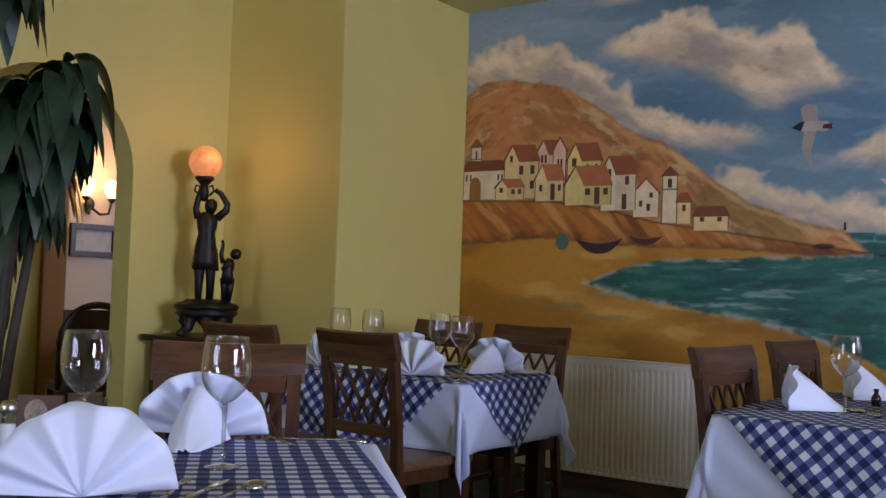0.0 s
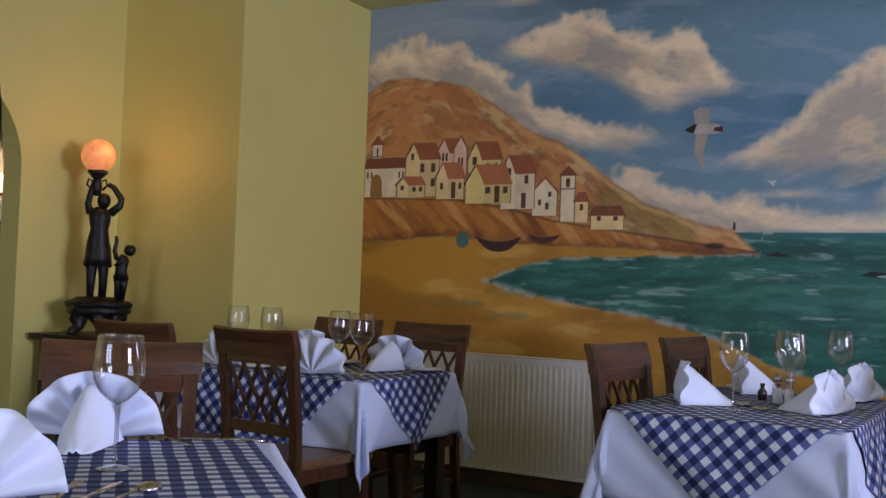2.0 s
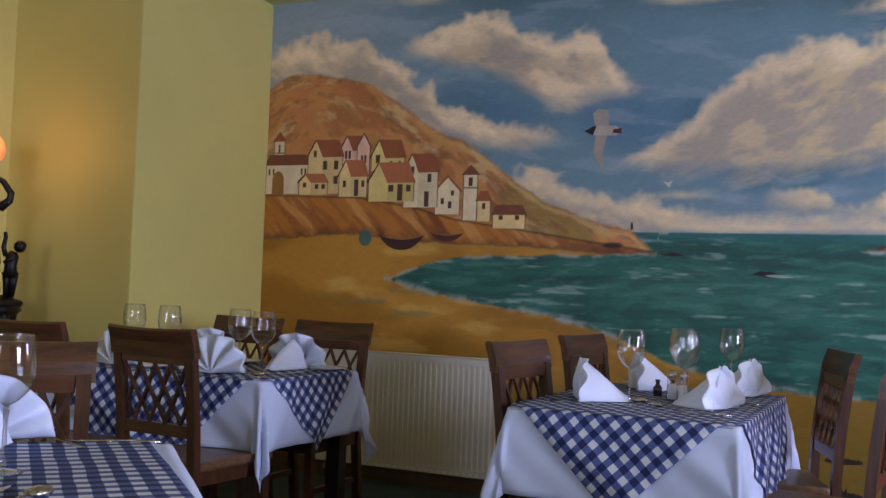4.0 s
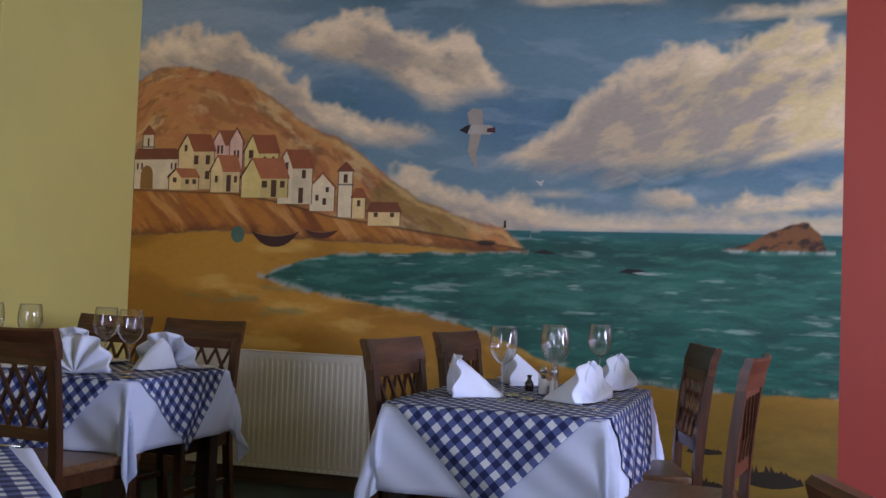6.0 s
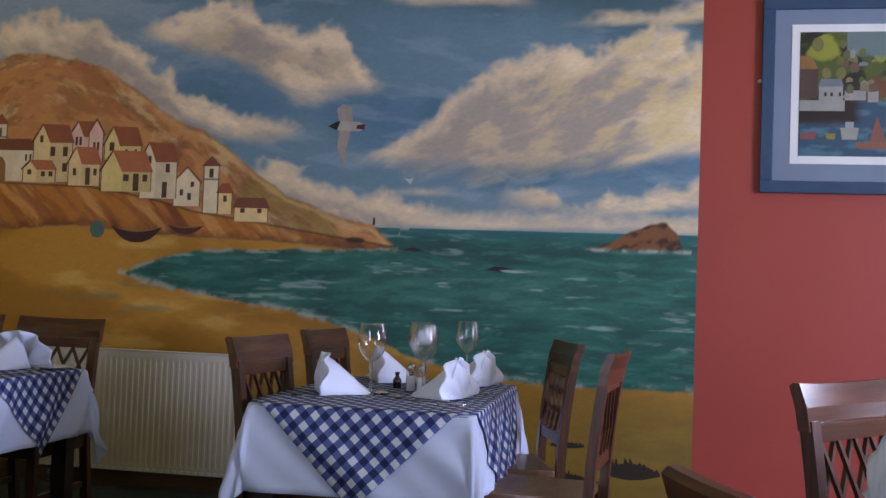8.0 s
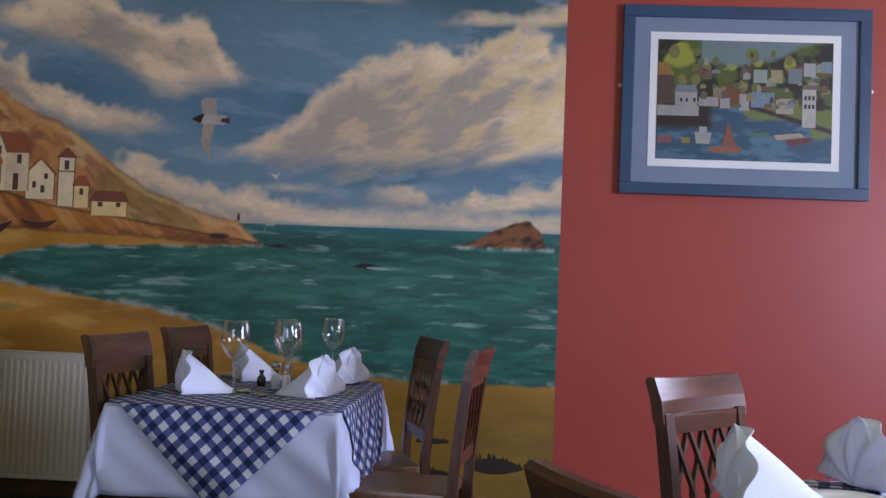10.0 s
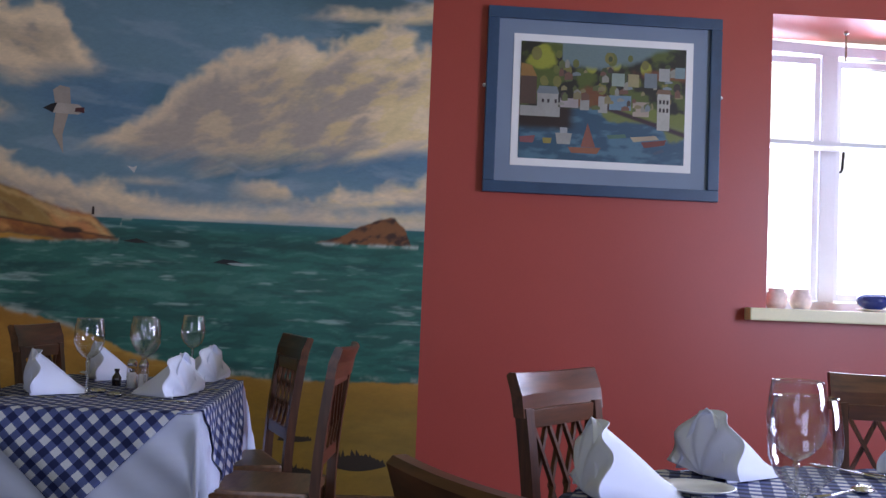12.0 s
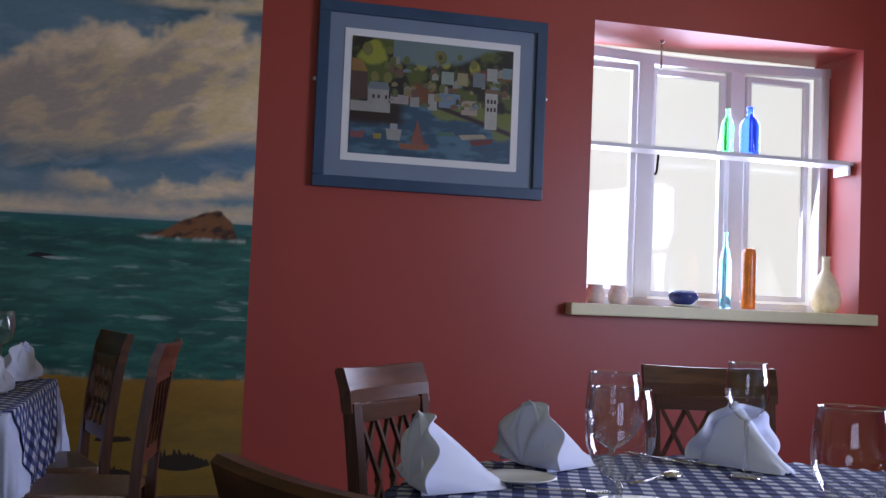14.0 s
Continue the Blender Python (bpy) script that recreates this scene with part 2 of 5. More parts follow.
def ball(bm, c, r, squash=(1, 1, 1), rot=None, seg=14):
    vs = bmesh.ops.create_uvsphere(bm, u_segments=seg, v_segments=max(6, seg * 2 // 3), radius=1)["verts"]
    m = Matrix.Translation(c) @ (rot if rot is not None else Matrix.Identity(4)) @ Matrix.Diagonal((r * squash[0], r * squash[1], r * squash[2], 1))
    bmesh.ops.transform(bm, matrix=m, verts=vs)


def sheet(bm, loop, y0, y1):
    """A slab with the outline loop of (x, z), from depth y0 to y1."""
    a = [bm.verts.new((x, y0, z)) for x, z in loop]
    b = [bm.verts.new((x, y1, z)) for x, z in loop]
    bm.faces.new(a)
    bm.faces.new(b[::-1])
    for i in range(len(loop)):
        j = (i + 1) % len(loop)
        bm.faces.new((a[i], b[i], b[j], a[j]))


# ---- the room ----
WALL, CEIL, HIGH, T = 5.4, 2.94, 3.25, 0.5
MX0, MX1 = -3.785, 0.328
PX, PY, ARX = -3.785, 4.2, -4.715
WX0, WX1, WZ0, WZ1 = 2.21, 3.99, 1.16, 2.79
RX, BY = 4.7, -3.5

structure("floor", boxed(-7.6, RX + 0.3, BY - 0.3, 7.2, -0.1, 0.0), M_CARPET, "dark teal patterned carpet over the whole room")
structure("ceiling", boxed(-7.6, MX1, BY - 0.3, WALL + T, CEIL, CEIL + 0.15), M_CEIL, "pale green painted plaster ceiling")
structure("ceiling_raised", boxed(MX1 - 0.15, RX + 0.3, BY - 0.3, WALL + T, HIGH, HIGH + 0.15), M_CEIL, "pale plaster ceiling over the red walls", "ceiling")
structure("ceiling_beam", boxed(MX1 - 0.15, MX1 - 0.002, BY, WALL, CEIL + 0.15, HIGH), M_CEIL, "plaster downstand between the two ceilings", "beam")
bm = bmesh.new()
box(bm, -4.2, MX1, WALL, WALL + T, 0, CEIL)
structure("wall_north", bm, M_GREEN, "plaster wall that carries the seaside mural", "wall")
bm = bmesh.new()
box(bm, MX1, WX0, WALL - 0.003, WALL + T, 0, HIGH)
box(bm, WX0, WX1, WALL - 0.003, WALL + T, 0, WZ0)
box(bm, WX0, WX1, WALL - 0.003, WALL + T, WZ1, HIGH)
box(bm, WX1, RX + 0.3, WALL - 0.003, WALL + T, 0, HIGH)
structure("wall_window", bm, M_RED, "terracotta red plaster wall with a deep window", "wall")
structure("pillar", boxed(ARX - 0.15, PX, PY, WALL + T, 0, CEIL, 0.012), M_GREEN, "pale green plastered square pillar beside the mural", "pillar")


def arch_wall():
    """The wall with a round-headed opening, in the plane of y and z."""
    bm = bmesh.new()
    yc, r, spring, y0, y1 = 3.005, 0.525, 1.7, BY, PY
    n = 28
    arc = [(yc - r * math.cos(math.pi * i / n), spring + r * math.sin(math.pi * i / n)) for i in range(n + 1)]
    path = [(yc - r, 0.0)] + arc + [(yc + r, 0.0)]
    top = [(y, CEIL) for y, z in path]
    faces = []
    for x in (ARX, ARX - 0.15):
        lo = [bm.verts.new((x, y, z)) for y, z in path]
        hi = [bm.verts.new((x, y, z)) for y, z in top]
        ends = [bm.verts.new((x, a, b)) for a, b in ((y0, 0), (y0, CEIL), (y1, 0), (y1, CEIL))]
        for i in range(1, len(path) - 2):
            bm.faces.new((lo[i], lo[i + 1], hi[i + 1], hi[i]))
        bm.faces.new((ends[0], lo[0], lo[1], hi[1], ends[1]))
        bm.faces.new((lo[-2], lo[-1], ends[2], ends[3], hi[-2]))
        faces.append(lo)
    for i in range(len(path) - 1):
        bm.faces.new((faces[0][i], faces[0][i + 1], faces[1][i + 1], faces[1][i]))
    return bm


structure("wall_west", arch_wall(), M_GREEN, "pale green plaster wall with a round arched opening", "wall")
bm = bmesh.new()
box(bm, RX, RX + 0.3, BY, WALL, 0, 0.95)
box(bm, RX, RX + 0.3, BY, WALL, 2.45, HIGH)
box(bm, RX, RX + 0.3, BY, 0.55, 0.95, 2.45)
box(bm, RX, RX + 0.3, 2.45, WALL, 0.95, 2.45)
structure("wall_east", bm, M_RED, "terracotta red side wall with a wide window", "wall")
bm = bmesh.new()
box(bm, -7.6, RX + 0.3, BY - 0.3, BY, 0, 0.95)
box(bm, -7.6, RX + 0.3, BY - 0.3, BY, 2.55, HIGH)
box(bm, -7.6, -3.0, BY - 0.3, BY, 0.95, 2.55)
box(bm, -0.8, RX + 0.3, BY - 0.3, BY, 0.95, 2.55)
structure("wall_south", bm, M_GREEN, "pale green rear wall with a window", "wall")
# mullions of the windows that show in the glasses
for nm, bars in (("window_2", [(RX + 0.1, RX + 0.16, y - 0.035, y + 0.035, 0.95, 2.45) for y in (0.585, 1.2, 1.8, 2.415)] + [(RX + 0.1, RX + 0.16, 0.62, 2.38, z - 0.03, z + 0.03) for z in (0.98, 1.75, 2.42)]),
                 ("window_3", [(x - 0.035, x + 0.035, BY - 0.16, BY - 0.1, 0.95, 2.55) for x in (-2.965, -2.27, -1.53, -0.835)] + [(-2.93, -0.87, BY - 0.16, BY - 0.1, z - 0.03, z + 0.03) for z in (0.98, 1.8, 2.52)])):
    bm = bmesh.new()
    for b in bars:
        box(bm, *b)
    structure(nm, bm, M_WINFRAME, "white painted window frame with glazing bars", "window")
bm = bmesh.new()
box(bm, MX0, MX1, WALL - 0.03, WALL, 0, 0.1, 0.006)
structure("baseboard", bm, M_SKIRT, "brown stained wooden skirting board", "baseboard")
bm = bmesh.new()
box(bm, MX1 + 0.002, RX, WALL - 0.03, WALL - 0.004, 0, 0.1, 0.006)
structure("baseboard_red", bm, M_SKIRT, "brown stained wooden skirting board on the red wall", "baseboard")

# back room behind the arch
structure("wall_back_room", boxed(-7.3, -7.0, BY, 7.2, 0, CEIL), M_CREAM, "cream plaster wall of the next room", "wall")
structure("wall_back_room_end", boxed(-7.0, ARX - 0.15, 5.9, 6.2, 0, CEIL), M_CREAM, "cream end wall of the next room", "wall")
structure("wall_partition", boxed(-6.35, -6.2, 1.0, 3.93, 0, CEIL), M_GREEN, "pale green partition in the next room", "wall")
structure("post", boxed(-6.37, -6.17, 3.935, 4.11, 0, CEIL, 0.008), M_OCHRE, "ochre painted timber post in the next room", "post")
structure("ceiling_back_room", boxed(-7.6, -4.72, WALL + T + 0.01, 7.2, CEIL, CEIL + 0.15), M_CEIL, "pale plaster ceiling of the next room", "ceiling")


# ---- the mural ----
import functools


@functools.lru_cache(maxsize=None)
def lattice(seed):
    return np.random.RandomState(seed).rand(64, 64).astype(np.float32).ravel()


def value_noise(x, z, seed):
    g = lattice(seed)
    xf, zf = np.floor(x), np.floor(z)
    fx, fz = (x - xf).astype(np.float32), (z - zf).astype(np.float32)
    fx, fz = fx * fx * (3 - 2 * fx), fz * fz * (3 - 2 * fz)
    xi, zi = xf.astype(np.int32), zf.astype(np.int32)
    x0, x1, z0, z1 = (xi & 63) << 6, ((xi + 1) & 63) << 6, zi & 63, (zi + 1) & 63
    a, b, c, d = g[x0 | z0], g[x1 | z0], g[x0 | z1], g[x1 | z1]
    low = a + (b - a) * fx
    return low + (c + (d - c) * fx - low) * fz


def fbm(x, z, scale, seed=1, octaves=5, squash=1.0):
    total, amp, norm = 0, 1.0, 0
    for o in range(octaves):
        total = total + amp * value_noise(x * scale * 2 ** o + 17 * o, z * scale * squash * 2 ** o + 31 * o, seed + o)
        norm += amp
        amp *= 0.55
    return total / norm


def step(v, a, b):
    t = np.clip((v - a) / (b - a), 0, 1)
    return t * t * (3 - 2 * t)


def over(col, new_col, mask):
    return col * (1 - mask[..., None]) + np.array(lin(new_col)) * mask[..., None]


def line_of(x, pts):
    return np.interp(x, [p[0] for p in pts], [p[1] for p in pts])


def blobs(x, z, spots, seed, rough=0.55, scale=5.0):
    d = np.full_like(x, -9.0)
    for cx, cz, rx, rz in spots:
        d = np.maximum(d, 1 - np.sqrt(((x - cx) / rx) ** 2 + ((z - cz) / rz) ** 2))
    return d + (fbm(x, z, scale, seed) - 0.5) * rough * 2


HILL = [(-3.8, 2.39), (-3.65, 2.46), (-3.41, 2.475), (-3.17, 2.42), (-2.98, 2.35), (-2.78, 2.21), (-2.56, 2.08), (-2.41, 2.03), (-2.26, 1.92), (-2.08, 1.78), (-1.91, 1.67), (-1.71, 1.6), (-1.54, 1.53), (-1.41, 1.51), (-1.33, 1.45), (-1.26, 1.385)]
TERRACE = [(-3.8, 1.71), (-3.46, 1.70), (-3.1, 1.69), (-2.77, 1.64), (-2.45, 1.56), (-2.16, 1.52), (-1.89, 1.48), (-1.62, 1.44), (-1.26, 1.39)]
CLIFF = [(-3.8, 1.42), (-3.44, 1.45), (-3.1, 1.47), (-2.76, 1.43), (-2.4, 1.42), (-2.0, 1.41), (-1.75, 1.39), (-1.52, 1.375), (-1.26, 1.385)]
SHORE_TOP = [(-2.87, 1.205), (-2.72, 1.265), (-2.51, 1.33), (-2.3, 1.352), (-1.95, 1.362), (-1.62, 1.37), (-1.26, 1.385), (-1.25, 1.5), (0.4, 1.5)]
SHORE_LOW = [(-2.87, 1.2), (-2.75, 1.16), (-2.53, 1.11), (-2.28, 1.08), (-2.01, 1.04), (-1.8, 1.01), (-1.6, 0.96), (-1.41, 0.9), (-1.15, 0.8), (-0.84, 0.72), (-0.43, 0.69), (0.4, 0.695)]
# painted clouds: upper edge, lower edge, seed, cover, slope of the strokes, softness of the foot
CLOUDS = (
    ([(-1.45, 2.79), (-0.95, 2.81), (-0.5, 2.78)], [(-1.45, 2.77), (-1.17, 2.73), (-0.92, 2.72), (-0.5, 2.7)], 41, 0.7, 0.0, 0.06),
    ([(-0.45, 2.6), (-0.27, 2.65), (-0.1, 2.68), (0.35, 2.72)], [(-0.45, 2.59), (-0.07, 2.6), (0.35, 2.62)], 47, 0.75, 0.15, 0.05),
    ([(-3.1, 2.88), (-2.7, 2.93), (-2.4, 2.88)], [(-3.1, 2.87), (-2.4, 2.86)], 43, 0.7, 0.1, 0.05),
    ([(-1.6, 1.55), (-1.22, 1.61), (-0.76, 1.585), (-0.33, 1.6), (0.35, 1.59)], [(-1.6, 1.5), (0.35, 1.5)], 53, 0.6, 0.0, 0.05),
    ([(-0.74, 1.72), (-0.53, 1.745), (-0.36, 1.71), (-0.19, 1.68), (0.03, 1.735), (0.35, 1.77)], [(-0.74, 1.63), (-0.19, 1.6), (0.35, 1.64)], 33, 0.85, 0.05, 0.1),
    ([(-1.4, 1.685), (-1.13, 1.71), (-0.87, 1.695)], [(-1.4, 1.67), (-0.87, 1.68)], 35, 0.75, 0.05, 0.03),
    ([(-2.23, 1.87), (-2.05, 1.85), (-1.95, 1.87), (-1.81, 1.79), (-1.64, 1.73), (-1.51, 1.67), (-1.32, 1.68), (-1.0, 1.59)], [(-2.23, 1.75), (-1.91, 1.6), (-1.6, 1.52), (-1.0, 1.5)], 37, 0.92, -0.45, 0.1),
    ([(-3.8, 2.62), (-3.58, 2.69), (-3.39, 2.76), (-3.28, 2.68), (-3.15, 2.69), (-3.03, 2.61), (-2.91, 2.51), (-2.79, 2.44), (-2.64, 2.38), (-2.53, 2.24), (-2.34, 2.15), (-2.06, 2.08), (-1.73, 2.02)], [(-3.8, 2.4), (-3.37, 2.4), (-3.02, 2.3), (-2.78, 2.17), (-2.56, 2.05), (-2.34, 1.99), (-2.06, 1.97), (-1.73, 1.97)], 21, 0.95, -0.4, 0.1),
    ([(-2.9, 2.59), (-2.73, 2.64), (-2.59, 2.7), (-2.44, 2.77), (-2.27, 2.78), (-2.09, 2.69), (-1.95, 2.61), (-1.84, 2.57), (-1.74, 2.61), (-1.64, 2.61), (-1.57, 2.51), (-1.5, 2.38), (-1.3, 2.27)], [(-2.9, 2.57), (-2.58, 2.5), (-2.29, 2.43), (-2.07, 2.32), (-1.9, 2.24), (-1.79, 2.19), (-1.56, 2.22), (-1.3, 2.25)], 25, 0.95, -0.25, 0.12),
    ([(-1.6, 1.86), (-1.39, 1.94), (-1.21, 2.02), (-1.05, 2.14), (-0.93, 2.26), (-0.76, 2.38), (-0.55, 2.47), (-0.38, 2.51), (-0.24, 2.47), (-0.1, 2.54), (0.06, 2.6), (0.2, 2.58), (0.35, 2.45)], [(-1.6, 1.84), (-1.33, 1.84), (-1.07, 1.8), (-0.77, 1.79), (-0.53, 1.8), (-0.25, 1.82), (-0.03, 1.86), (0.35, 1.93)], 29, 0.95, 0.32, 0.14),
)


def strokes(x, z, slope, scale, seed, squash=4.0):
    """Brush marks drawn out along a slope, bent a little so that none run dead straight."""
    c = 1 / math.sqrt(1 + slope * slope)
    bend = (fbm(x, z, 1.7, seed + 9, 3) - 0.5) * 0.3
    return fbm((x + slope * z) * c, (z - slope * x) * c + bend * 0.5, scale, seed, 5, squash)


def with_cloud(col, x, z, up, low_edge, seed, tone, slope, foot):
    puffs = abs(2 * fbm(x, z, 4.2, seed, 4) - 1) * 0.15 + abs(2 * fbm(x, z, 11, seed + 3, 3) - 1) * 0.05
    small = min(1.0, foot / 0.1)
    drift = (fbm(x, z, 3.2, seed + 5, 4) - 0.5) * 0.16
    from_top = line_of(x + 0.5 * drift, up) - z + (0.045 - puffs) * small
    from_low = z - line_of(x + drift, low_edge) + (strokes(x, z, slope, 3.4, seed + 7) - 0.5) * 1.1 * foot
    fade_l = 1.0 if up[0][0] < -3.7 else step(x - up[0][0] + drift, -0.02, 0.25)
    fade_r = 1.0 if up[-1][0] > 0.3 else step(up[-1][0] - x + drift, -0.02, 0.25)
    m = step(from_top, -0.025, 0.075) * step(from_low, -0.35 * foot, 0.8 * foot) * fade_l * fade_r * tone
    s1 = strokes(x, z, slope, 2.6, seed + 2, 2.4)
    s2 = strokes(x, z, slope, 6.5, seed + 4, 2.4)
    col = over(col, (0.84, 0.74, 0.60), m)
    col = over(col, (1.0, 0.89, 0.73), m * np.clip(step(from_top, 0.2, 0.02) * 0.6 + step(s1, 0.44, 0.66) * 0.7, 0, 1))
    col = over(col, (0.90, 0.80, 0.52), m * step(s2, 0.46, 0.62) * step(x, -0.9, 0.2) * 0.55)
    col = over(col, (0.60, 0.57, 0.56), m * step(s1 * 0.6 + s2 * 0.4, 0.5, 0.36) * step(from_top, 0.03, 0.16) * 0.65)
    return over(col, (0.48, 0.52, 0.57), m * step(from_low, 0.9 * foot, 0.0) * step(s2, 0.6, 0.4) * 0.55)


def mural_colours(x, z):
    n1, n2 = fbm(x, z, 1.6, 3), strokes(x, z, -0.08, 3.0, 8, 5.0)
    soft = fbm(x, z, 14, 5)
    col = np.ones((*x.shape, 3)) * np.array(lin((0.43, 0.55, 0.60)))
    col = over(col, (0.27, 0.38, 0.40), step(z + 0.6 * (n1 - 0.5) + 0.12 * x, 2.3, 2.85) * 0.9)
    col = over(col, (0.34, 0.48, 0.58), step(1 - abs(z - 1.95 + 0.1 * x) / 0.45 + 1.2 * (n1 - 0.5), 0.35, 0.95) * 0.85)
    col = over(col, (0.27, 0.45, 0.50), step(n1 - 0.25 * abs(z - 2.1), 0.5, 0.66) * 0.6)
    col = over(col, (0.55, 0.63, 0.68), step(n2, 0.5, 0.68) * 0.5)
    col = over(col, (0.62, 0.66, 0.70), step(1.8 - z + 0.4 * (n2 - 0.5), 0.0, 0.3) * 0.35)
    col = over(col, (0.66, 0.70, 0.72), step(-2.1 - x + 0.6 * (n2 - 0.5), 0.0, 1.4) * step(z, 1.9, 2.3) * 0.6)
    for cloud in CLOUDS:
        up, low_edge = cloud[0], cloud[1]
        i0, i1 = np.searchsorted(x[:, 0], (up[0][0] - 0.15, up[-1][0] + 0.15))
        j0, j1 = np.searchsorted(z[0], (min(p[1] for p in low_edge) - 0.2, max(p[1] for p in up) + 0.15))
        col[i0:i1, j0:j1] = with_cloud(col[i0:i1, j0:j1], x[i0:i1, j0:j1], z[i0:i1, j0:j1], *cloud)
    # sea
    sea = step(1.497 - z + 0 * x, -0.004, 0.004)
    ripple = fbm(x, z, 3.0, 51, 5, 7.0)
    seac = np.ones_like(col) * np.array(lin((0.13, 0.38, 0.33)))
    seac = over(seac, (0.08, 0.28, 0.26), step(ripple, 0.45, 0.75) * 0.8)
    seac = over(seac, (0.22, 0.46, 0.40), step(1 - abs(z - 1.2) / 0.3, 0.2, 1) * step(fbm(x, z, 1.5, 57, 4, 4), 0.4, 0.7) * 0.6)
    seac = over(seac, (0.58, 0.68, 0.64), step(fbm(x, z, 4.0, 61, 4, 8.0), 0.66, 0.8) * 0.75)
    dash = strokes(x, z, 0.02, 6.0, 63, 6.0)
    seac = over(seac, (0.07, 0.25, 0.22), step(dash, 0.5, 0.36) * 0.45)
    seac = over(seac, (0.36, 0.55, 0.49), step(dash, 0.58, 0.72) * 0.35)
    seac = over(seac, (0.13, 0.40, 0.42), step(z, 1.42, 1.49) * 0.6)
    col = col * (1 - sea[..., None]) + seac * sea[..., None]
    # beach
    wob = (soft - 0.5) * 0.025
    low = line_of(x, SHORE_LOW) + wob
    top = line_of(x, SHORE_TOP) + wob
    is_sea = np.where(x < -2.87, 0.0, step(z - low, -0.006, 0.012) * step(top - z, -0.004, 0.01))
    is_sea = np.maximum(is_sea, np.where(x > -1.26, step(z - low, -0.006, 0.012), 0))
    sandc = np.ones_like(col) * np.array(lin((0.74, 0.52, 0.17)))
    sandc = over(sandc, (0.62, 0.42, 0.10), step(fbm(x, z, 1.6, 71, 5, 2.4), 0.42, 0.68))
    sandc = over(sandc, (0.84, 0.67, 0.34), step(fbm(x, z, 2.2, 75, 5, 4), 0.55, 0.75) * 0.6)
    sandc = over(sandc, (0.54, 0.42, 0.10), step(1.0 - z + 0.3 * n1, 0.1, 0.8) * 0.85)
    sandc = over(sandc, (0.42, 0.34, 0.12), strokes(x, z, 0.06, 3.2, 77, 5.0) * step(0.8 - z, 0.0, 0.35) * 0.8)
    sandc = over(sandc, (0.45, 0.47, 0.30), step(fbm(x, z, 3, 79, 5, 5), 0.62, 0.72) * step(1 - abs(z - 1.05) / 0.25, 0, 1) * 0.6)
    land = step(line_of(x, CLIFF) + wob - z, -0.01, 0.01) * (1 - is_sea)
    land = np.where(x > -1.26, step(low - z, -0.006, 0.012), land)
    col = col * (1 - land[..., None]) + sandc * land[..., None]
    foam = np.exp(-((z - low - 0.008) / 0.016) ** 2) * (x > -2.9) + np.exp(-((top - z - 0.006) / 0.01) ** 2) * (x > -2.87) * (x < -1.2)
    col = over(col, (0.66, 0.68, 0.62), np.clip(foam, 0, 1) * step(fbm(x, z, 12, 83), 0.42, 0.66) * 0.7)
    # hill and cliff
    hz = line_of(x, HILL) + (fbm(x, z, 9, 91) - 0.5) * 0.05
    cz = line_of(x, CLIFF) + wob
    hill = step(hz - z, -0.012, 0.016) * step(z - cz, -0.008, 0.008) * (x < -1.255)
    hc = np.ones_like(col) * np.array(lin((0.79, 0.54, 0.30)))
    below = line_of(x, HILL) - z + (fbm(x, z, 2.0, 93, 3) - 0.5) * 0.25
    along = x + 0.35 * below
    hc = over(hc, (0.62, 0.36, 0.20), step(fbm(along, below, 4.4, 95, 6, 1.9), 0.47, 0.64) * 0.65)
    hc = over(hc, (0.76, 0.46, 0.28), step(fbm(along, below, 5.2, 103, 6, 1.9), 0.5, 0.66) * 0.55)
    hc = over(hc, (0.85, 0.70, 0.48), step(fbm(along, below, 6.2, 99, 6, 2.0), 0.51, 0.68) * 0.75)
    hc = over(hc, (0.55, 0.46, 0.21), step(fbm(along, below, 3.0, 107, 6, 2.0), 0.46, 0.62) * step(x, -3.7, -2.6) * 0.7)
    hc = over(hc, (0.47, 0.29, 0.18), step(fbm(along, below, 8, 109, 5, 2.2), 0.56, 0.68) * 0.5)
    hc = over(hc, (0.86, 0.70, 0.44), step(1 - abs(hz - z - 0.035) / 0.04 + (soft - 0.5), 0.2, 1.0) * step(x, -2.9, -2.3) * 0.6)
    hc = over(hc, (0.42, 0.29, 0.20), step(1 - abs(hz - z - 0.006) / 0.014 + 2 * (soft - 0.5), 0.2, 1) * 0.45)
    tz = line_of(x, TERRACE)
    cl = step(tz - z, -0.006, 0.008)
    groove = fbm(x * 2.0 + z * 1.6, z * 0.4 + x * 0.1, 4.0, 111, 4)
    cc = np.ones_like(col) * np.array(lin((0.72, 0.45, 0.17)))
    cc = over(cc, (0.45, 0.21, 0.09), step(groove, 0.5, 0.68) * 0.8)
    cc = over(cc, (0.84, 0.60, 0.33), step(fbm(x * 1.8 + z * 1.5, z * 0.5 + x * 0.1, 6.0, 113, 5), 0.52, 0.68) * 0.7)
    cc = over(cc, (0.56, 0.30, 0.14), step(fbm(x * 1.6 + z * 1.9, z * 0.6, 9.0, 117, 4), 0.54, 0.68) * 0.6)
    cc = over(cc, (0.36, 0.18, 0.09), step(1 - (z - cz) / 0.09 + (soft - 0.5), 0.3, 1.1) * 0.7)
    hc = hc * (1 - cl[..., None]) + cc * cl[..., None]
    hc = over(hc, (0.25, 0.13, 0.07), np.exp(-((z - tz) / 0.006) ** 2) * 0.85)
    col = col * (1 - hill[..., None]) + hc * hill[..., None]
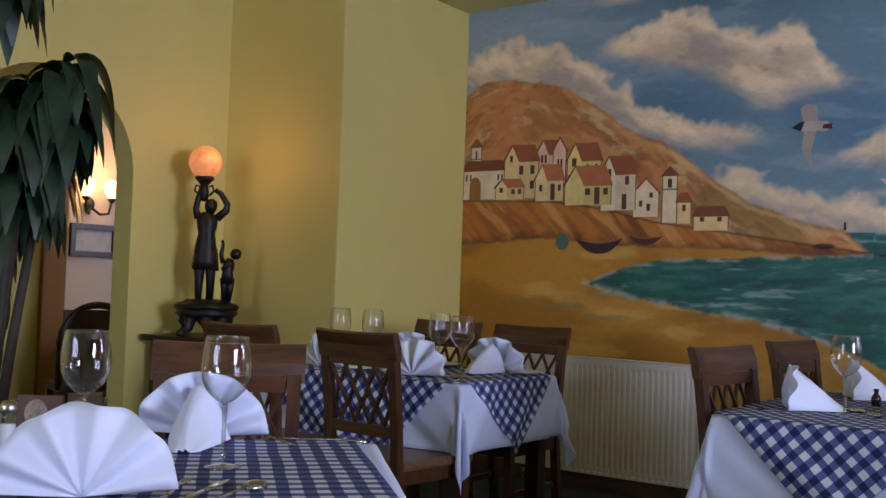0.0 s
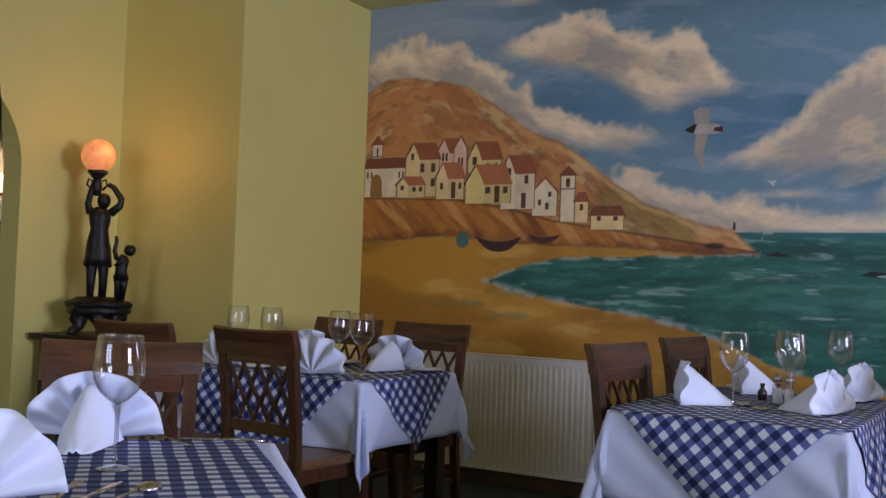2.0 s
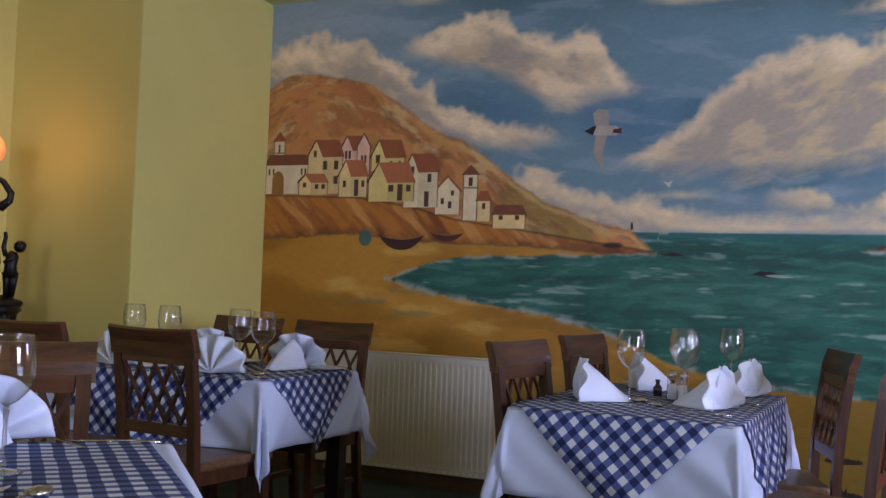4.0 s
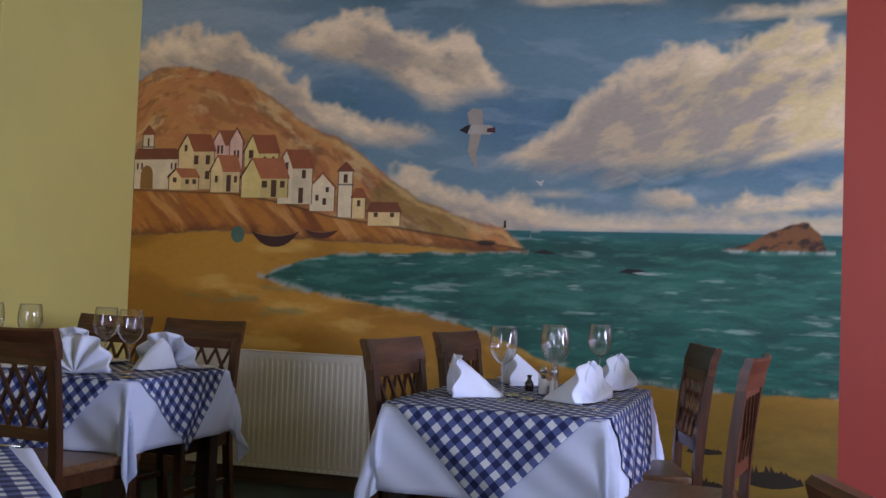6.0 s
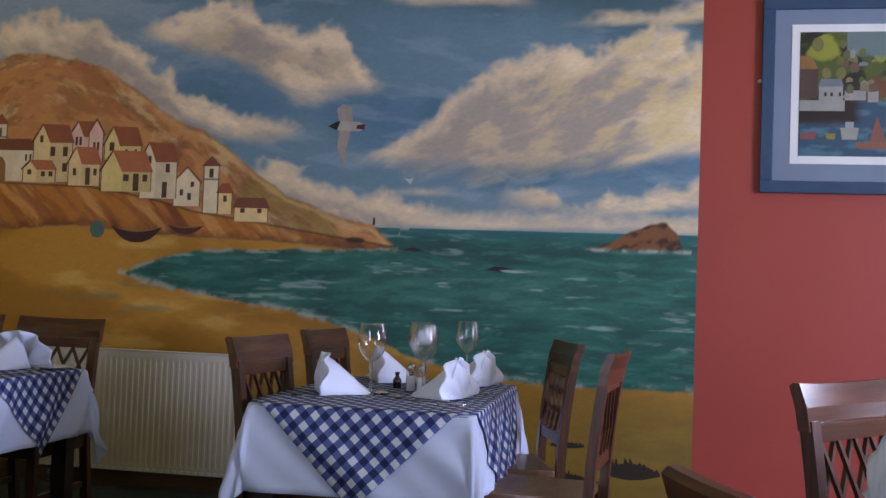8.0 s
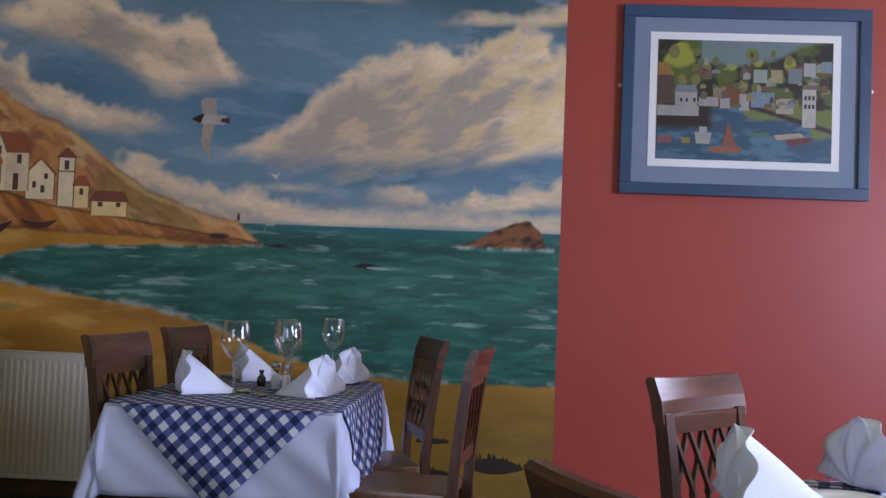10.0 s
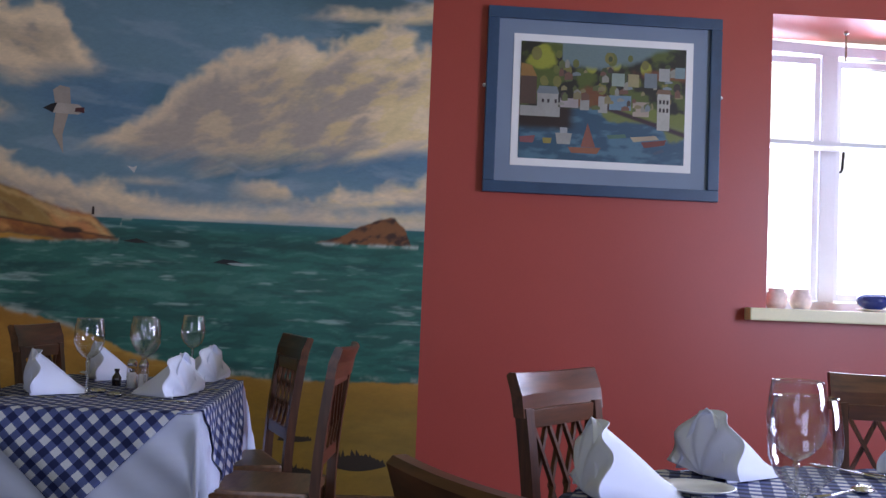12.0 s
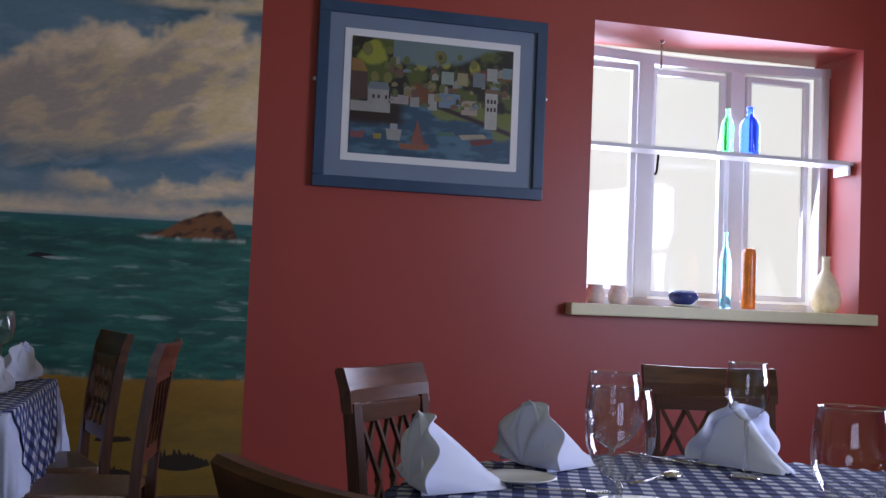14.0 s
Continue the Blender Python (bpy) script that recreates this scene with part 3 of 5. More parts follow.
    # the islet and the cave
    rz = line_of(x, [(-0.24, 1.415), (-0.11, 1.45), (-0.02, 1.51), (0.09, 1.55), (0.17, 1.555), (0.225, 1.5), (0.26, 1.41)]) + (soft - 0.5) * 0.03
    rock = step(rz - z, -0.006, 0.008) * step(z - 1.41 - (soft - 0.5) * 0.02, -0.004, 0.006) * (x > -0.24) * (x < 0.262)
    rc = over(np.ones_like(col) * np.array(lin((0.50, 0.31, 0.15))), (0.24, 0.13, 0.07), step(fbm(x + z, z - 0.6 * x, 13, 121, 5, 1.8), 0.42, 0.68))
    col = col * (1 - rock[..., None]) + rc * rock[..., None]
    col = over(col, (0.74, 0.76, 0.72), np.exp(-((z - 1.408) / 0.01) ** 2) * step(fbm(x, z, 11, 123), 0.4, 0.6) * (x > -0.3) * (x < 0.3) * 0.7)
    cave = step(1 - np.sqrt(((x + 1.5) / 0.07) ** 2 + ((z - 1.425) / 0.02) ** 2), 0, 0.4)
    col = over(col, (0.13, 0.09, 0.05), cave * 0.9)
    # brush grain over the whole wall
    grain = 0.5 * fbm(x, z, 22, 131, 3, 3.0) + 0.5 * fbm(x + 0.6 * z, z - 0.6 * x, 16, 137, 3, 3.0)
    return col * (0.91 + 0.18 * grain)[..., None]


def painted_grid(name, x0, x1, z0, z1, y, cell, colour, material):
    """A fine flat grid whose paint is worked out point by point."""
    nx, nz = int((x1 - x0) / cell) + 1, int((z1 - z0) / cell) + 1
    gx, gz = np.meshgrid(np.linspace(x0, x1, nx), np.linspace(z0, z1, nz), indexing="ij")
    co = np.stack([gx, np.full_like(gx, y), gz], -1).reshape(-1, 3)
    i = np.arange(nx * nz).reshape(nx, nz)
    quads = np.stack([i[:-1, :-1], i[1:, :-1], i[1:, 1:], i[:-1, 1:]], -1).reshape(-1, 4)
    me = bpy.data.meshes.new(name)
    me.from_pydata(co.tolist(), [], quads.tolist())
    attr = me.color_attributes.new("paint", "FLOAT_COLOR", "POINT")
    rgba = np.ones((nx * nz, 4), np.float32)
    rgba[:, :3] = np.clip(colour(gx, gz), 0, 1).reshape(-1, 3)
    attr.data.foreach_set("color", rgba.ravel())
    me.materials.append(material)
    return new(name, me)


mural = thing("mural", "painted wall mural of a seaside village and bay", "mural")
ob = painted_grid("seascape", MX0 + 0.002, MX1, 0.1, CEIL, WALL - 0.004, 0.0065, mural_colours, M_PAINT)
ob.parent = mural
ob["label"] = "painted hill, beach, green sea and clouds"

PAINTS = {}


def paint(color, rough=0.6):
    key = tuple(color)
    if key not in PAINTS:
        PAINTS[key] = plain("painted_tone", lin(color), rough, 0.13, 9, 70, 0.1, 0.001)
    return PAINTS[key]


def flat(name, loop, layer, color, parent, label="", y=None):
    bm = bmesh.new()
    base = (WALL - 0.004) if y is None else y
    sheet(bm, loop, base - 0.0006 * layer, base - 0.0006 * layer + 0.0005)
    return part(name, bm, paint(color), parent, label)


def rect(x0, x1, z0, z1):
    return [(x0, z0), (x1, z0), (x1, z1), (x0, z1)]


def painted_house(x0, x1, zb, zw, zp, wall, roof, style, openings, layer=2, tilt=0.0):
    """style: gable shows its pointed end and a side; eaves shows its long side; tower a small cone."""
    w = x1 - x0
    if style == "gable":
        g = x0 + w * 0.42
        p = (x0 + g) / 2
        h = flat("house", [(x0, zb), (x1, zb + tilt), (x1, zw), (g, zw), (p, zp), (x0, zw)], layer, wall, mural, "small pale painted house")
        flat("side_wall", [(g, zb + tilt * 0.42), (x1, zb + tilt), (x1, zw), (g, zw)], layer + 0.5, tuple(round(0.93 * v, 2) for v in wall), h)
        flat("roof", [(p - 0.006, zp + 0.008), (p + 0.01, zp - 0.012), (g, zw - 0.012), (x1 + 0.012, zw - 0.012), (x1 - w * 0.12, zp + 0.004)], layer + 1, roof, h, "red-brown tiled roof")
        flat("eave", [(p, zp + 0.008), (p, zp - 0.006), (x0 - 0.008, zw - 0.016), (x0 - 0.012, zw - 0.004)], layer + 1, (0.30, 0.15, 0.12), h)
    elif style == "front":
        p = (x0 + x1) / 2
        h = flat("house", [(x0, zb), (x1, zb + tilt), (x1, zw), (p, zp), (x0, zw)], layer, wall, mural, "small pale painted house")
        for s, e in ((-1, x0), (1, x1)):
            flat("eave", [(p, zp + 0.012), (p, zp - 0.004), (e + s * 0.008, zw - 0.014), (e + s * 0.012, zw)], layer + 1, roof, h)
    elif style == "tower":
        p = (x0 + x1) / 2
        h = flat("tower", [(x0, zb), (x1, zb), (x1, zw), (x0, zw)], layer, wall, mural, "slim pale painted tower")
        flat("roof", [(x0 - 0.015, zw), (x1 + 0.015, zw), (p, zp)], layer + 1, roof, h, "red-brown tiled roof")
        flat("ledge", rect(x0 - 0.01, x1 + 0.012, zw - 0.08, zw - 0.07), layer + 1, (0.55, 0.5, 0.42), h)
    else:
        h = flat("house", [(x0, zb), (x1, zb + tilt), (x1, zw), (x0, zw)], layer, wall, mural, "small pale painted house")
        flat("roof", [(x0 - 0.012, zw - 0.008), (x1 + 0.012, zw - 0.008), (x1 - 0.02, zp), (x0 + 0.02, zp)], layer + 1, roof, h, "red-brown tiled roof")
    for fx, fz, fw, fh in openings:
        cx, cz = x0 + w * fx, zb + fz
        flat("window" if fz > 0.02 else "door", rect(cx - fw / 2, cx + fw / 2, cz, cz + fh), layer + 1, (0.34, 0.22, 0.16), h)
    flat("outline", rect(x0 - 0.002, x0 + 0.003, zb, zw), layer + 1, (0.48, 0.34, 0.25), h)
    flat("outline", rect(x1 - 0.003, x1 + 0.002, zb + tilt, zw), layer + 1, (0.48, 0.34, 0.25), h)
    return h


CREAM_P, PINK_P, WHITE_P, YEL_P = (0.93, 0.80, 0.55), (0.90, 0.72, 0.62), (0.92, 0.83, 0.67), (0.89, 0.78, 0.48)
ROOF_A, ROOF_B, ROOF_C = (0.60, 0.33, 0.20), (0.71, 0.42, 0.26), (0.50, 0.28, 0.18)
painted_house(-3.73, -3.65, 1.96, 2.05, 2.115, WHITE_P, ROOF_A, "tower", [(0.5, 0.02, 0.012, 0.05)], 1)
painted_house(-3.784, -3.47, 1.715, 1.905, 1.965, WHITE_P, ROOF_C, "eaves", [(0.08, 0.12, 0.012, 0.04), (0.18, 0.12, 0.012, 0.04), (0.85, 0.12, 0.012, 0.04), (0.94, 0.12, 0.012, 0.04)], 2)
flat("archway", [(-3.69 + 0.045 * math.cos(math.pi * i / 10) * -1, (1.715 if i in (0, 10) else 1.79) + (0.07 * math.sin(math.pi * i / 10))) for i in range(11)], 4, (0.60, 0.42, 0.20), mural, "ochre painted archway")
painted_house(-3.24, -3.03, 1.71, 1.99, 2.065, PINK_P, ROOF_A, "gable", [(0.2, 0.22, 0.015, 0.05), (0.32, 0.22, 0.015, 0.05), (0.7, 0.22, 0.016, 0.05), (0.82, 0.22, 0.016, 0.05)], 2)
painted_house(-3.12, -3.03, 1.83, 2.0, 2.08, PINK_P, ROOF_C, "front", [(0.4, 0.07, 0.014, 0.05), (0.65, 0.07, 0.014, 0.05)], 4)
painted_house(-3.47, -3.22, 1.715, 1.955, 2.045, CREAM_P, ROOF_A, "gable", [(0.2, 0.23, 0.02, 0.04), (0.5, 0.15, 0.03, 0.055), (0.82, 0.15, 0.03, 0.055), (0.82, 0.06, 0.03, 0.05)], 6)
painted_house(-3.53, -3.32, 1.71, 1.795, 1.835, CREAM_P, ROOF_B, "gable", [(0.2, 0.045, 0.025, 0.03), (0.62, 0.035, 0.025, 0.03), (0.85, 0.035, 0.025, 0.03)], 9)
painted_house(-3.02, -2.79, 1.85, 1.94, 2.035, YEL_P, ROOF_A, "gable", [(0.2, 0.05, 0.03, 0.05), (0.6, 0.03, 0.015, 0.03), (0.85, 0.03, 0.015, 0.03)], 2)
painted_house(-3.24, -3.04, 1.695, 1.83, 1.915, CREAM_P, ROOF_B, "gable", [(0.2, 0.06, 0.02, 0.04), (0.62, 0.005, 0.03, 0.1), (0.85, 0.06, 0.02, 0.04)], 8)
painted_house(-2.79, -2.565, 1.63, 1.85, 1.945, WHITE_P, ROOF_A, "gable", [(0.25, 0.2, 0.02, 0.045), (0.75, 0.15, 0.025, 0.05), (0.68, 0.005, 0.03, 0.09)], 4)
painted_house(-3.03, -2.72, 1.665, 1.79, 1.895, YEL_P, ROOF_B, "gable", [(0.5, 0.06, 0.035, 0.04), (0.7, 0.005, 0.035, 0.1), (0.88, 0.06, 0.03, 0.04)], 9)
painted_house(-2.58, -2.42, 1.59, 1.73, 1.81, WHITE_P, ROOF_A, "front", [(0.3, 0.06, 0.02, 0.035), (0.7, 0.11, 0.02, 0.03), (0.6, 0.035, 0.022, 0.04)], 3)
painted_house(-2.4, -2.31, 1.555, 1.82, 1.88, WHITE_P, ROOF_C, "tower", [(0.5, 0.2, 0.025, 0.05)], 3)
painted_house(-2.31, -2.225, 1.55, 1.675, 1.725, CREAM_P, ROOF_A, "eaves", [(0.5, 0.07, 0.02, 0.035)], 3)
painted_house(-2.21, -2.01, 1.51, 1.595, 1.645, CREAM_P, ROOF_C, "eaves", [(0.25, 0.05, 0.025, 0.025), (0.75, 0.05, 0.025, 0.025)], 3)


def painted_boat(x0, x1, z, h, hull, inner):
    n = 10
    lower = [(x0 + (x1 - x0) * i / n, z + h * (abs(2 * i / n - 1) ** 2.4)) for i in range(n + 1)]
    upper = [(x0 + (x1 - x0) * i / n, z + h * (0.72 + 0.3 * abs(2 * i / n - 1) ** 2)) for i in range(n, -1, -1)]
    b = flat("boat", lower + upper, 3, hull, mural, "dark painted rowing boat on the beach")
    rim = [(x0 + (x1 - x0) * (0.06 + 0.88 * i / n), z + h * (0.68 + 0.26 * abs(2 * i / n - 1) ** 2)) for i in range(n + 1)]
    rim += [(x, zz + h * 0.16 * (1 - abs(2 * k / n - 1) ** 2)) for k, (x, zz) in enumerate(rim[::-1])]
    flat("thwart", rim, 4, inner, b)


painted_boat(-2.95, -2.64, 1.375, 0.09, (0.25, 0.12, 0.12), (0.60, 0.42, 0.24))
painted_boat(-2.6, -2.39, 1.43, 0.05, (0.32, 0.17, 0.14), (0.55, 0.38, 0.22))
flat("boat", [(-3.04 + 0.045 * math.cos(a * 0.4), 1.445 + 0.05 * math.sin(a * 0.4)) for a in range(16)], 3, (0.30, 0.42, 0.36), mural, "green painted dinghy seen end on")
gull = flat("gull", [(-1.63, 2.03), (-1.5, 2.025), (-1.465, 2.05), (-1.5, 2.078), (-1.6, 2.083), (-1.64, 2.065)], 3, (0.72, 0.67, 0.62), mural, "white painted gull with a black head")
flat("head", [(-1.63, 2.03), (-1.61, 2.083), (-1.635, 2.078), (-1.68, 2.052)], 4, (0.10, 0.09, 0.10), gull)
flat("wing", [(-1.54, 2.078), (-1.62, 2.078), (-1.635, 2.15), (-1.6, 2.175), (-1.55, 2.165)], 2, (0.66, 0.61, 0.56), gull)
flat("wing", [(-1.55, 2.03), (-1.615, 2.03), (-1.625, 1.93), (-1.565, 1.82), (-1.575, 1.92)], 2, (0.66, 0.60, 0.54), gull)
flat("tail", [(-1.52, 2.04), (-1.47, 2.035), (-1.47, 2.065), (-1.515, 2.06)], 4, (0.30, 0.14, 0.15), gull)
bird = flat("bird", [(-1.235, 1.77), (-1.2, 1.735), (-1.185, 1.775), (-1.205, 1.765)], 2, (0.78, 0.76, 0.74), mural, "small white painted bird")
flat("seal", [(-0.77, 1.285), (-0.72, 1.305), (-0.66, 1.3), (-0.6, 1.28), (-0.68, 1.275)], 2, (0.08, 0.09, 0.10), mural, "black painted seal in the sea")
flat("splash", [(-0.7, 1.283), (-0.65, 1.289), (-0.6, 1.284), (-0.555, 1.275), (-0.62, 1.271), (-0.67, 1.275)], 3, (0.58, 0.64, 0.62), mural)
flat("skerry", [(-1.24, 1.378), (-1.17, 1.395), (-1.11, 1.375), (-1.17, 1.37)], 2, (0.14, 0.13, 0.12), mural)
flat("figure_mark", [(-1.405, 1.51), (-1.39, 1.51), (-1.392, 1.55), (-1.402, 1.55)], 2, (0.22, 0.15, 0.12), mural)
rng = random.Random(5)


def weed(x0, x1, z, h):
    """A low lump with a ragged, spiky upper edge."""
    n = 26
    low = [(x0 + (x1 - x0) * i / 8, z - 0.25 * h * math.sin(math.pi * i / 8)) for i in range(9)]
    up = []
    for i in range(n, -1, -1):
        t = i / n
        body = 0.45 * h * math.sin(math.pi * t) ** 0.6
        up.append((x0 + (x1 - x0) * t + rng.uniform(-0.006, 0.006), z + 0.004 + body + (rng.uniform(0.05, 0.4) * h if i % 2 else 0)))
    flat("seaweed", low + up, 2, (0.17, 0.12, 0.06), mural, "dark painted seaweed on the sand")


weed(-0.4, -0.22, 0.375, 0.035)
weed(-0.13, 0.17, 0.25, 0.11)
weed(-0.42, -0.2, 0.2, 0.06)


# ---- window in the red wall ----
def build_window():
    y = 5.72
    # bowed head and foot rails and three lights
    def bow(x):
        t = (x - WX0) / (WX1 - WX0)
        return y + 0.1 * math.sin(math.pi * t)
    xs = [WX0 + (WX1 - WX0) * i / 16 for i in range(17)]
    frame_ob = bmesh.new()
    for z0, z1 in ((WZ0, WZ0 + 0.05), (2.68, 2.74)):
        for a, b in zip(xs, xs[1:]):
            vs = [frame_ob.verts.new(c) for c in ((a, bow(a), z0), (b, bow(b), z0), (b, bow(b), z1), (a, bow(a), z1), (a, bow(a) + 0.07, z0), (b, bow(b) + 0.07, z0), (b, bow(b) + 0.07, z1), (a, bow(a) + 0.07, z1))]
            for q in ((0, 1, 2, 3), (4, 7, 6, 5), (3, 2, 6, 7), (0, 4, 5, 1)):
                frame_ob.faces.new([vs[k] for k in q])
    win = tagged(part("window_1", frame_ob, M_WINFRAME, None, ""), "white painted bowed window in the red wall", "window", "", "structure")
    posts = [WX0 + 0.03, WX0 + 0.52, WX0 + 1.16, WX1 - 0.04]
    for k, x in enumerate(posts):
        w = 0.03 if k in (0, 3) else 0.05
        part("window_post", boxed(x - w, x + w, bow(x) - 0.01, bow(x) + 0.08, WZ0 + 0.05, 2.68, 0.006), M_WINFRAME, win)
    for a, b in zip(posts, posts[1:]):
        s = bmesh.new()
        ya = bow((a + b) / 2) + 0.02
        lo, hi, l, r = WZ0 + 0.06, 2.66, a + 0.06, b - 0.06
        for q in ((l, l + 0.035, lo, hi), (r - 0.035, r, lo, hi), (l + 0.035, r - 0.035, lo, lo + 0.04), (l + 0.035, r - 0.035, hi - 0.04, hi)):
            box(s, q[0], q[1], ya, ya + 0.04, q[2], q[3], 0.004)
        sash = part("sash", s, M_WINFRAME, win)
        g = part("pane", boxed(l + 0.03, r - 0.03, ya + 0.018, ya + 0.022, lo + 0.03, hi - 0.03), M_PANE, sash)
        g.visible_shadow = False
    h = bmesh.new()
    sweep(h, [(posts[1] + 0.075, bow(posts[1]) - 0.01, 1.98), (posts[1] + 0.075, bow(posts[1]) - 0.03, 2.0), (posts[1] + 0.08, bow(posts[1]) - 0.035, 2.1)], 0.009)
    part("latch", h, M_IRON, win, "dark metal casement latch")
    h = bmesh.new()
    sweep(h, [(2.74, 5.62, 2.6), (2.74, 5.62, 2.77)], 0.006)
    ball(h, (2.74, 5.62, 2.77), 0.014)
    part("stay", h, M_STEEL, win, "thin metal curtain hook")


build_window()
structure("window_sill", boxed(2.09, 4.065, WALL - 0.09, 5.74, 1.095, 1.162, 0.008), M_SILL, "cream painted window sill on the red wall", "sill")
shelf = thing("window_shelf", "white painted shelf across the window with bottles", "shelf")
part("board", boxed(WX0 + 0.004, WX1 - 0.004, WALL + 0.06, WALL + 0.24, 2.08, 2.105, 0.004), M_WINFRAME, shelf)
for x in (WX0 + 0.015, WX1 - 0.03):
    part("bracket", boxed(x - 0.009, x + 0.009, WALL + 0.07, WALL + 0.22, 2.02, 2.08, 0.003), M_WINFRAME, shelf)
back = painted_grid("backdrop", -2.0, 9.0, -1.0, 6.0, 9.0, 1.0, lambda x, z: np.ones((*x.shape, 3)), M_OUT)
tagged(back, "overexposed bright daylight outside the window", "backdrop", "", "structure")


# ---- radiator, picture, lamp ----
def build_radiator():
    x0, x1, z0, z1 = -3.28, -2.12, 0.1, 0.765
    rad = thing("radiator", "cream enamelled panel radiator below the mural", "radiator")
    bm = bmesh.new()
    n = int((x1 - x0) / 0.034)
    ys = WALL - 0.105
    prof = []
    for i in range(n):
        a = x0 + (x1 - x0) * i / n
        w = (x1 - x0) / n
        prof += [(a, 0.0), (a + w * 0.35, 0.0), (a + w * 0.5, 0.002), (a + w * 0.85, 0.002)]
    prof.append((x1, 0.0))
    rows = [(z0, 0.0), (z0 + 0.03, 0.0), (z0 + 0.05, 1.0), (z1 - 0.06, 1.0), (z1 - 0.035, 0.0), (z1, 0.0)]
    grid = [[bm.verts.new((x, ys + d * k, z)) for x, d in prof] for z, k in rows]
    for a, b in zip(grid, grid[1:]):
        for i in range(len(prof) - 1):
            bm.faces.new((a[i], a[i + 1], b[i + 1], b[i]))
    part("panel", bm, M_RAD, rad)
    part("casing", boxed(x0, x1, ys + 0.02, WALL - 0.03, z0 + 0.002, z1 + 0.004, 0.006), M_RAD, rad)
    g = bmesh.new()
    box(g, x0 + 0.01, x1 - 0.01, ys - 0.012, ys + 0.03, z1 - 0.002, z1 + 0.006, 0.003)
    part("top_grille", g, M_RAD, rad)
    # white blocks stand in for the dotted light along the radiator's lower edge
    k = int((x1 - x0) / 0.04)
    for i in range(k):
        a = x0 + 0.02 + i * (x1 - x0 - 0.04) / k
        part("light_dot", boxed(a, a + 0.022, ys - 0.004, ys + 0.01, z0 + 0.004, z0 + 0.02, 0.002), M_CHINA, rad, "small white block imitating a dot of light" if i == 0 else "")
    for x in (x0 + 0.05, x1 - 0.05):
        p = bmesh.new()
        sweep(p, [(x, ys + 0.04, 0.0), (x, ys + 0.04, z0 + 0.01)], 0.009)
        part("pipe", p, M_STEEL, rad)


build_radiator()


def print_colours(x, z):
    u, v = (x - 0.81) / 0.91, (z - 1.915) / 0.635
    col = np.ones((*x.shape, 3)) * np.array(lin((0.40, 0.47, 0.47)))
    n1 = fbm(x, z, 9, 201)
    hill = 0.80 - 0.18 * np.sin(u * 3.3 + 0.2) + 0.10 * (n1 - 0.5) + 0.16 * (u < 0.25)
    m = step(hill + 0.2 - v, -0.02, 0.05)
    g = over(np.ones_like(col) * np.array(lin((0.30, 0.34, 0.14))), (0.13, 0.12, 0.09), step(fbm(x, z, 11, 205), 0.42, 0.6))
    g = over(g, (0.55, 0.56, 0.20), step(blobs(x, z, [(0.93, 2.47, 0.1, 0.08), (1.2, 2.42, 0.04, 0.05), (1.33, 2.45, 0.04, 0.05), (1.5, 2.43, 0.04, 0.05)], 207, 0.4, 14), 0.1, 0.4))
    g = over(g, (0.45, 0.25, 0.15), step(blobs(x, z, [(1.2, 2.26, 0.12, 0.08), (1.6, 2.4, 0.2, 0.05)], 209, 0.5, 14), 0.1, 0.5) * 0.8)
    col = col * (1 - m[..., None]) + g * m[..., None]
    water = step(0.45 - v - 0.22 * np.clip(abs(u - 0.45) * 1.4 - 0.1, 0, 0.6) * (u > 0.45), -0.02, 0.02)
    w = over(np.ones_like(col) * np.array(lin((0.18, 0.30, 0.38))), (0.29, 0.42, 0.49), step(fbm(x, z, 9, 211, 4, 3), 0.45, 0.65))
    w = over(w, (0.15, 0.09, 0.08), step(0.36 - u, 0, 0.08) * step(v, 0.22, 0.3))
    col = col * (1 - water[..., None]) + w * water[..., None]
    col = over(col, (0.42, 0.45, 0.20), step(blobs(x, z, [(1.42, 2.18, 0.2, 0.07), (1.68, 2.12, 0.1, 0.1)], 215, 0.4, 12), 0.1, 0.3) * 0.9)
    return over(col, (0.20, 0.12, 0.15), step(1 - abs(v - 0.47 + 0.42 * (u - 0.5)) / 0.03, 0, 0.6) * (u > 0.5))


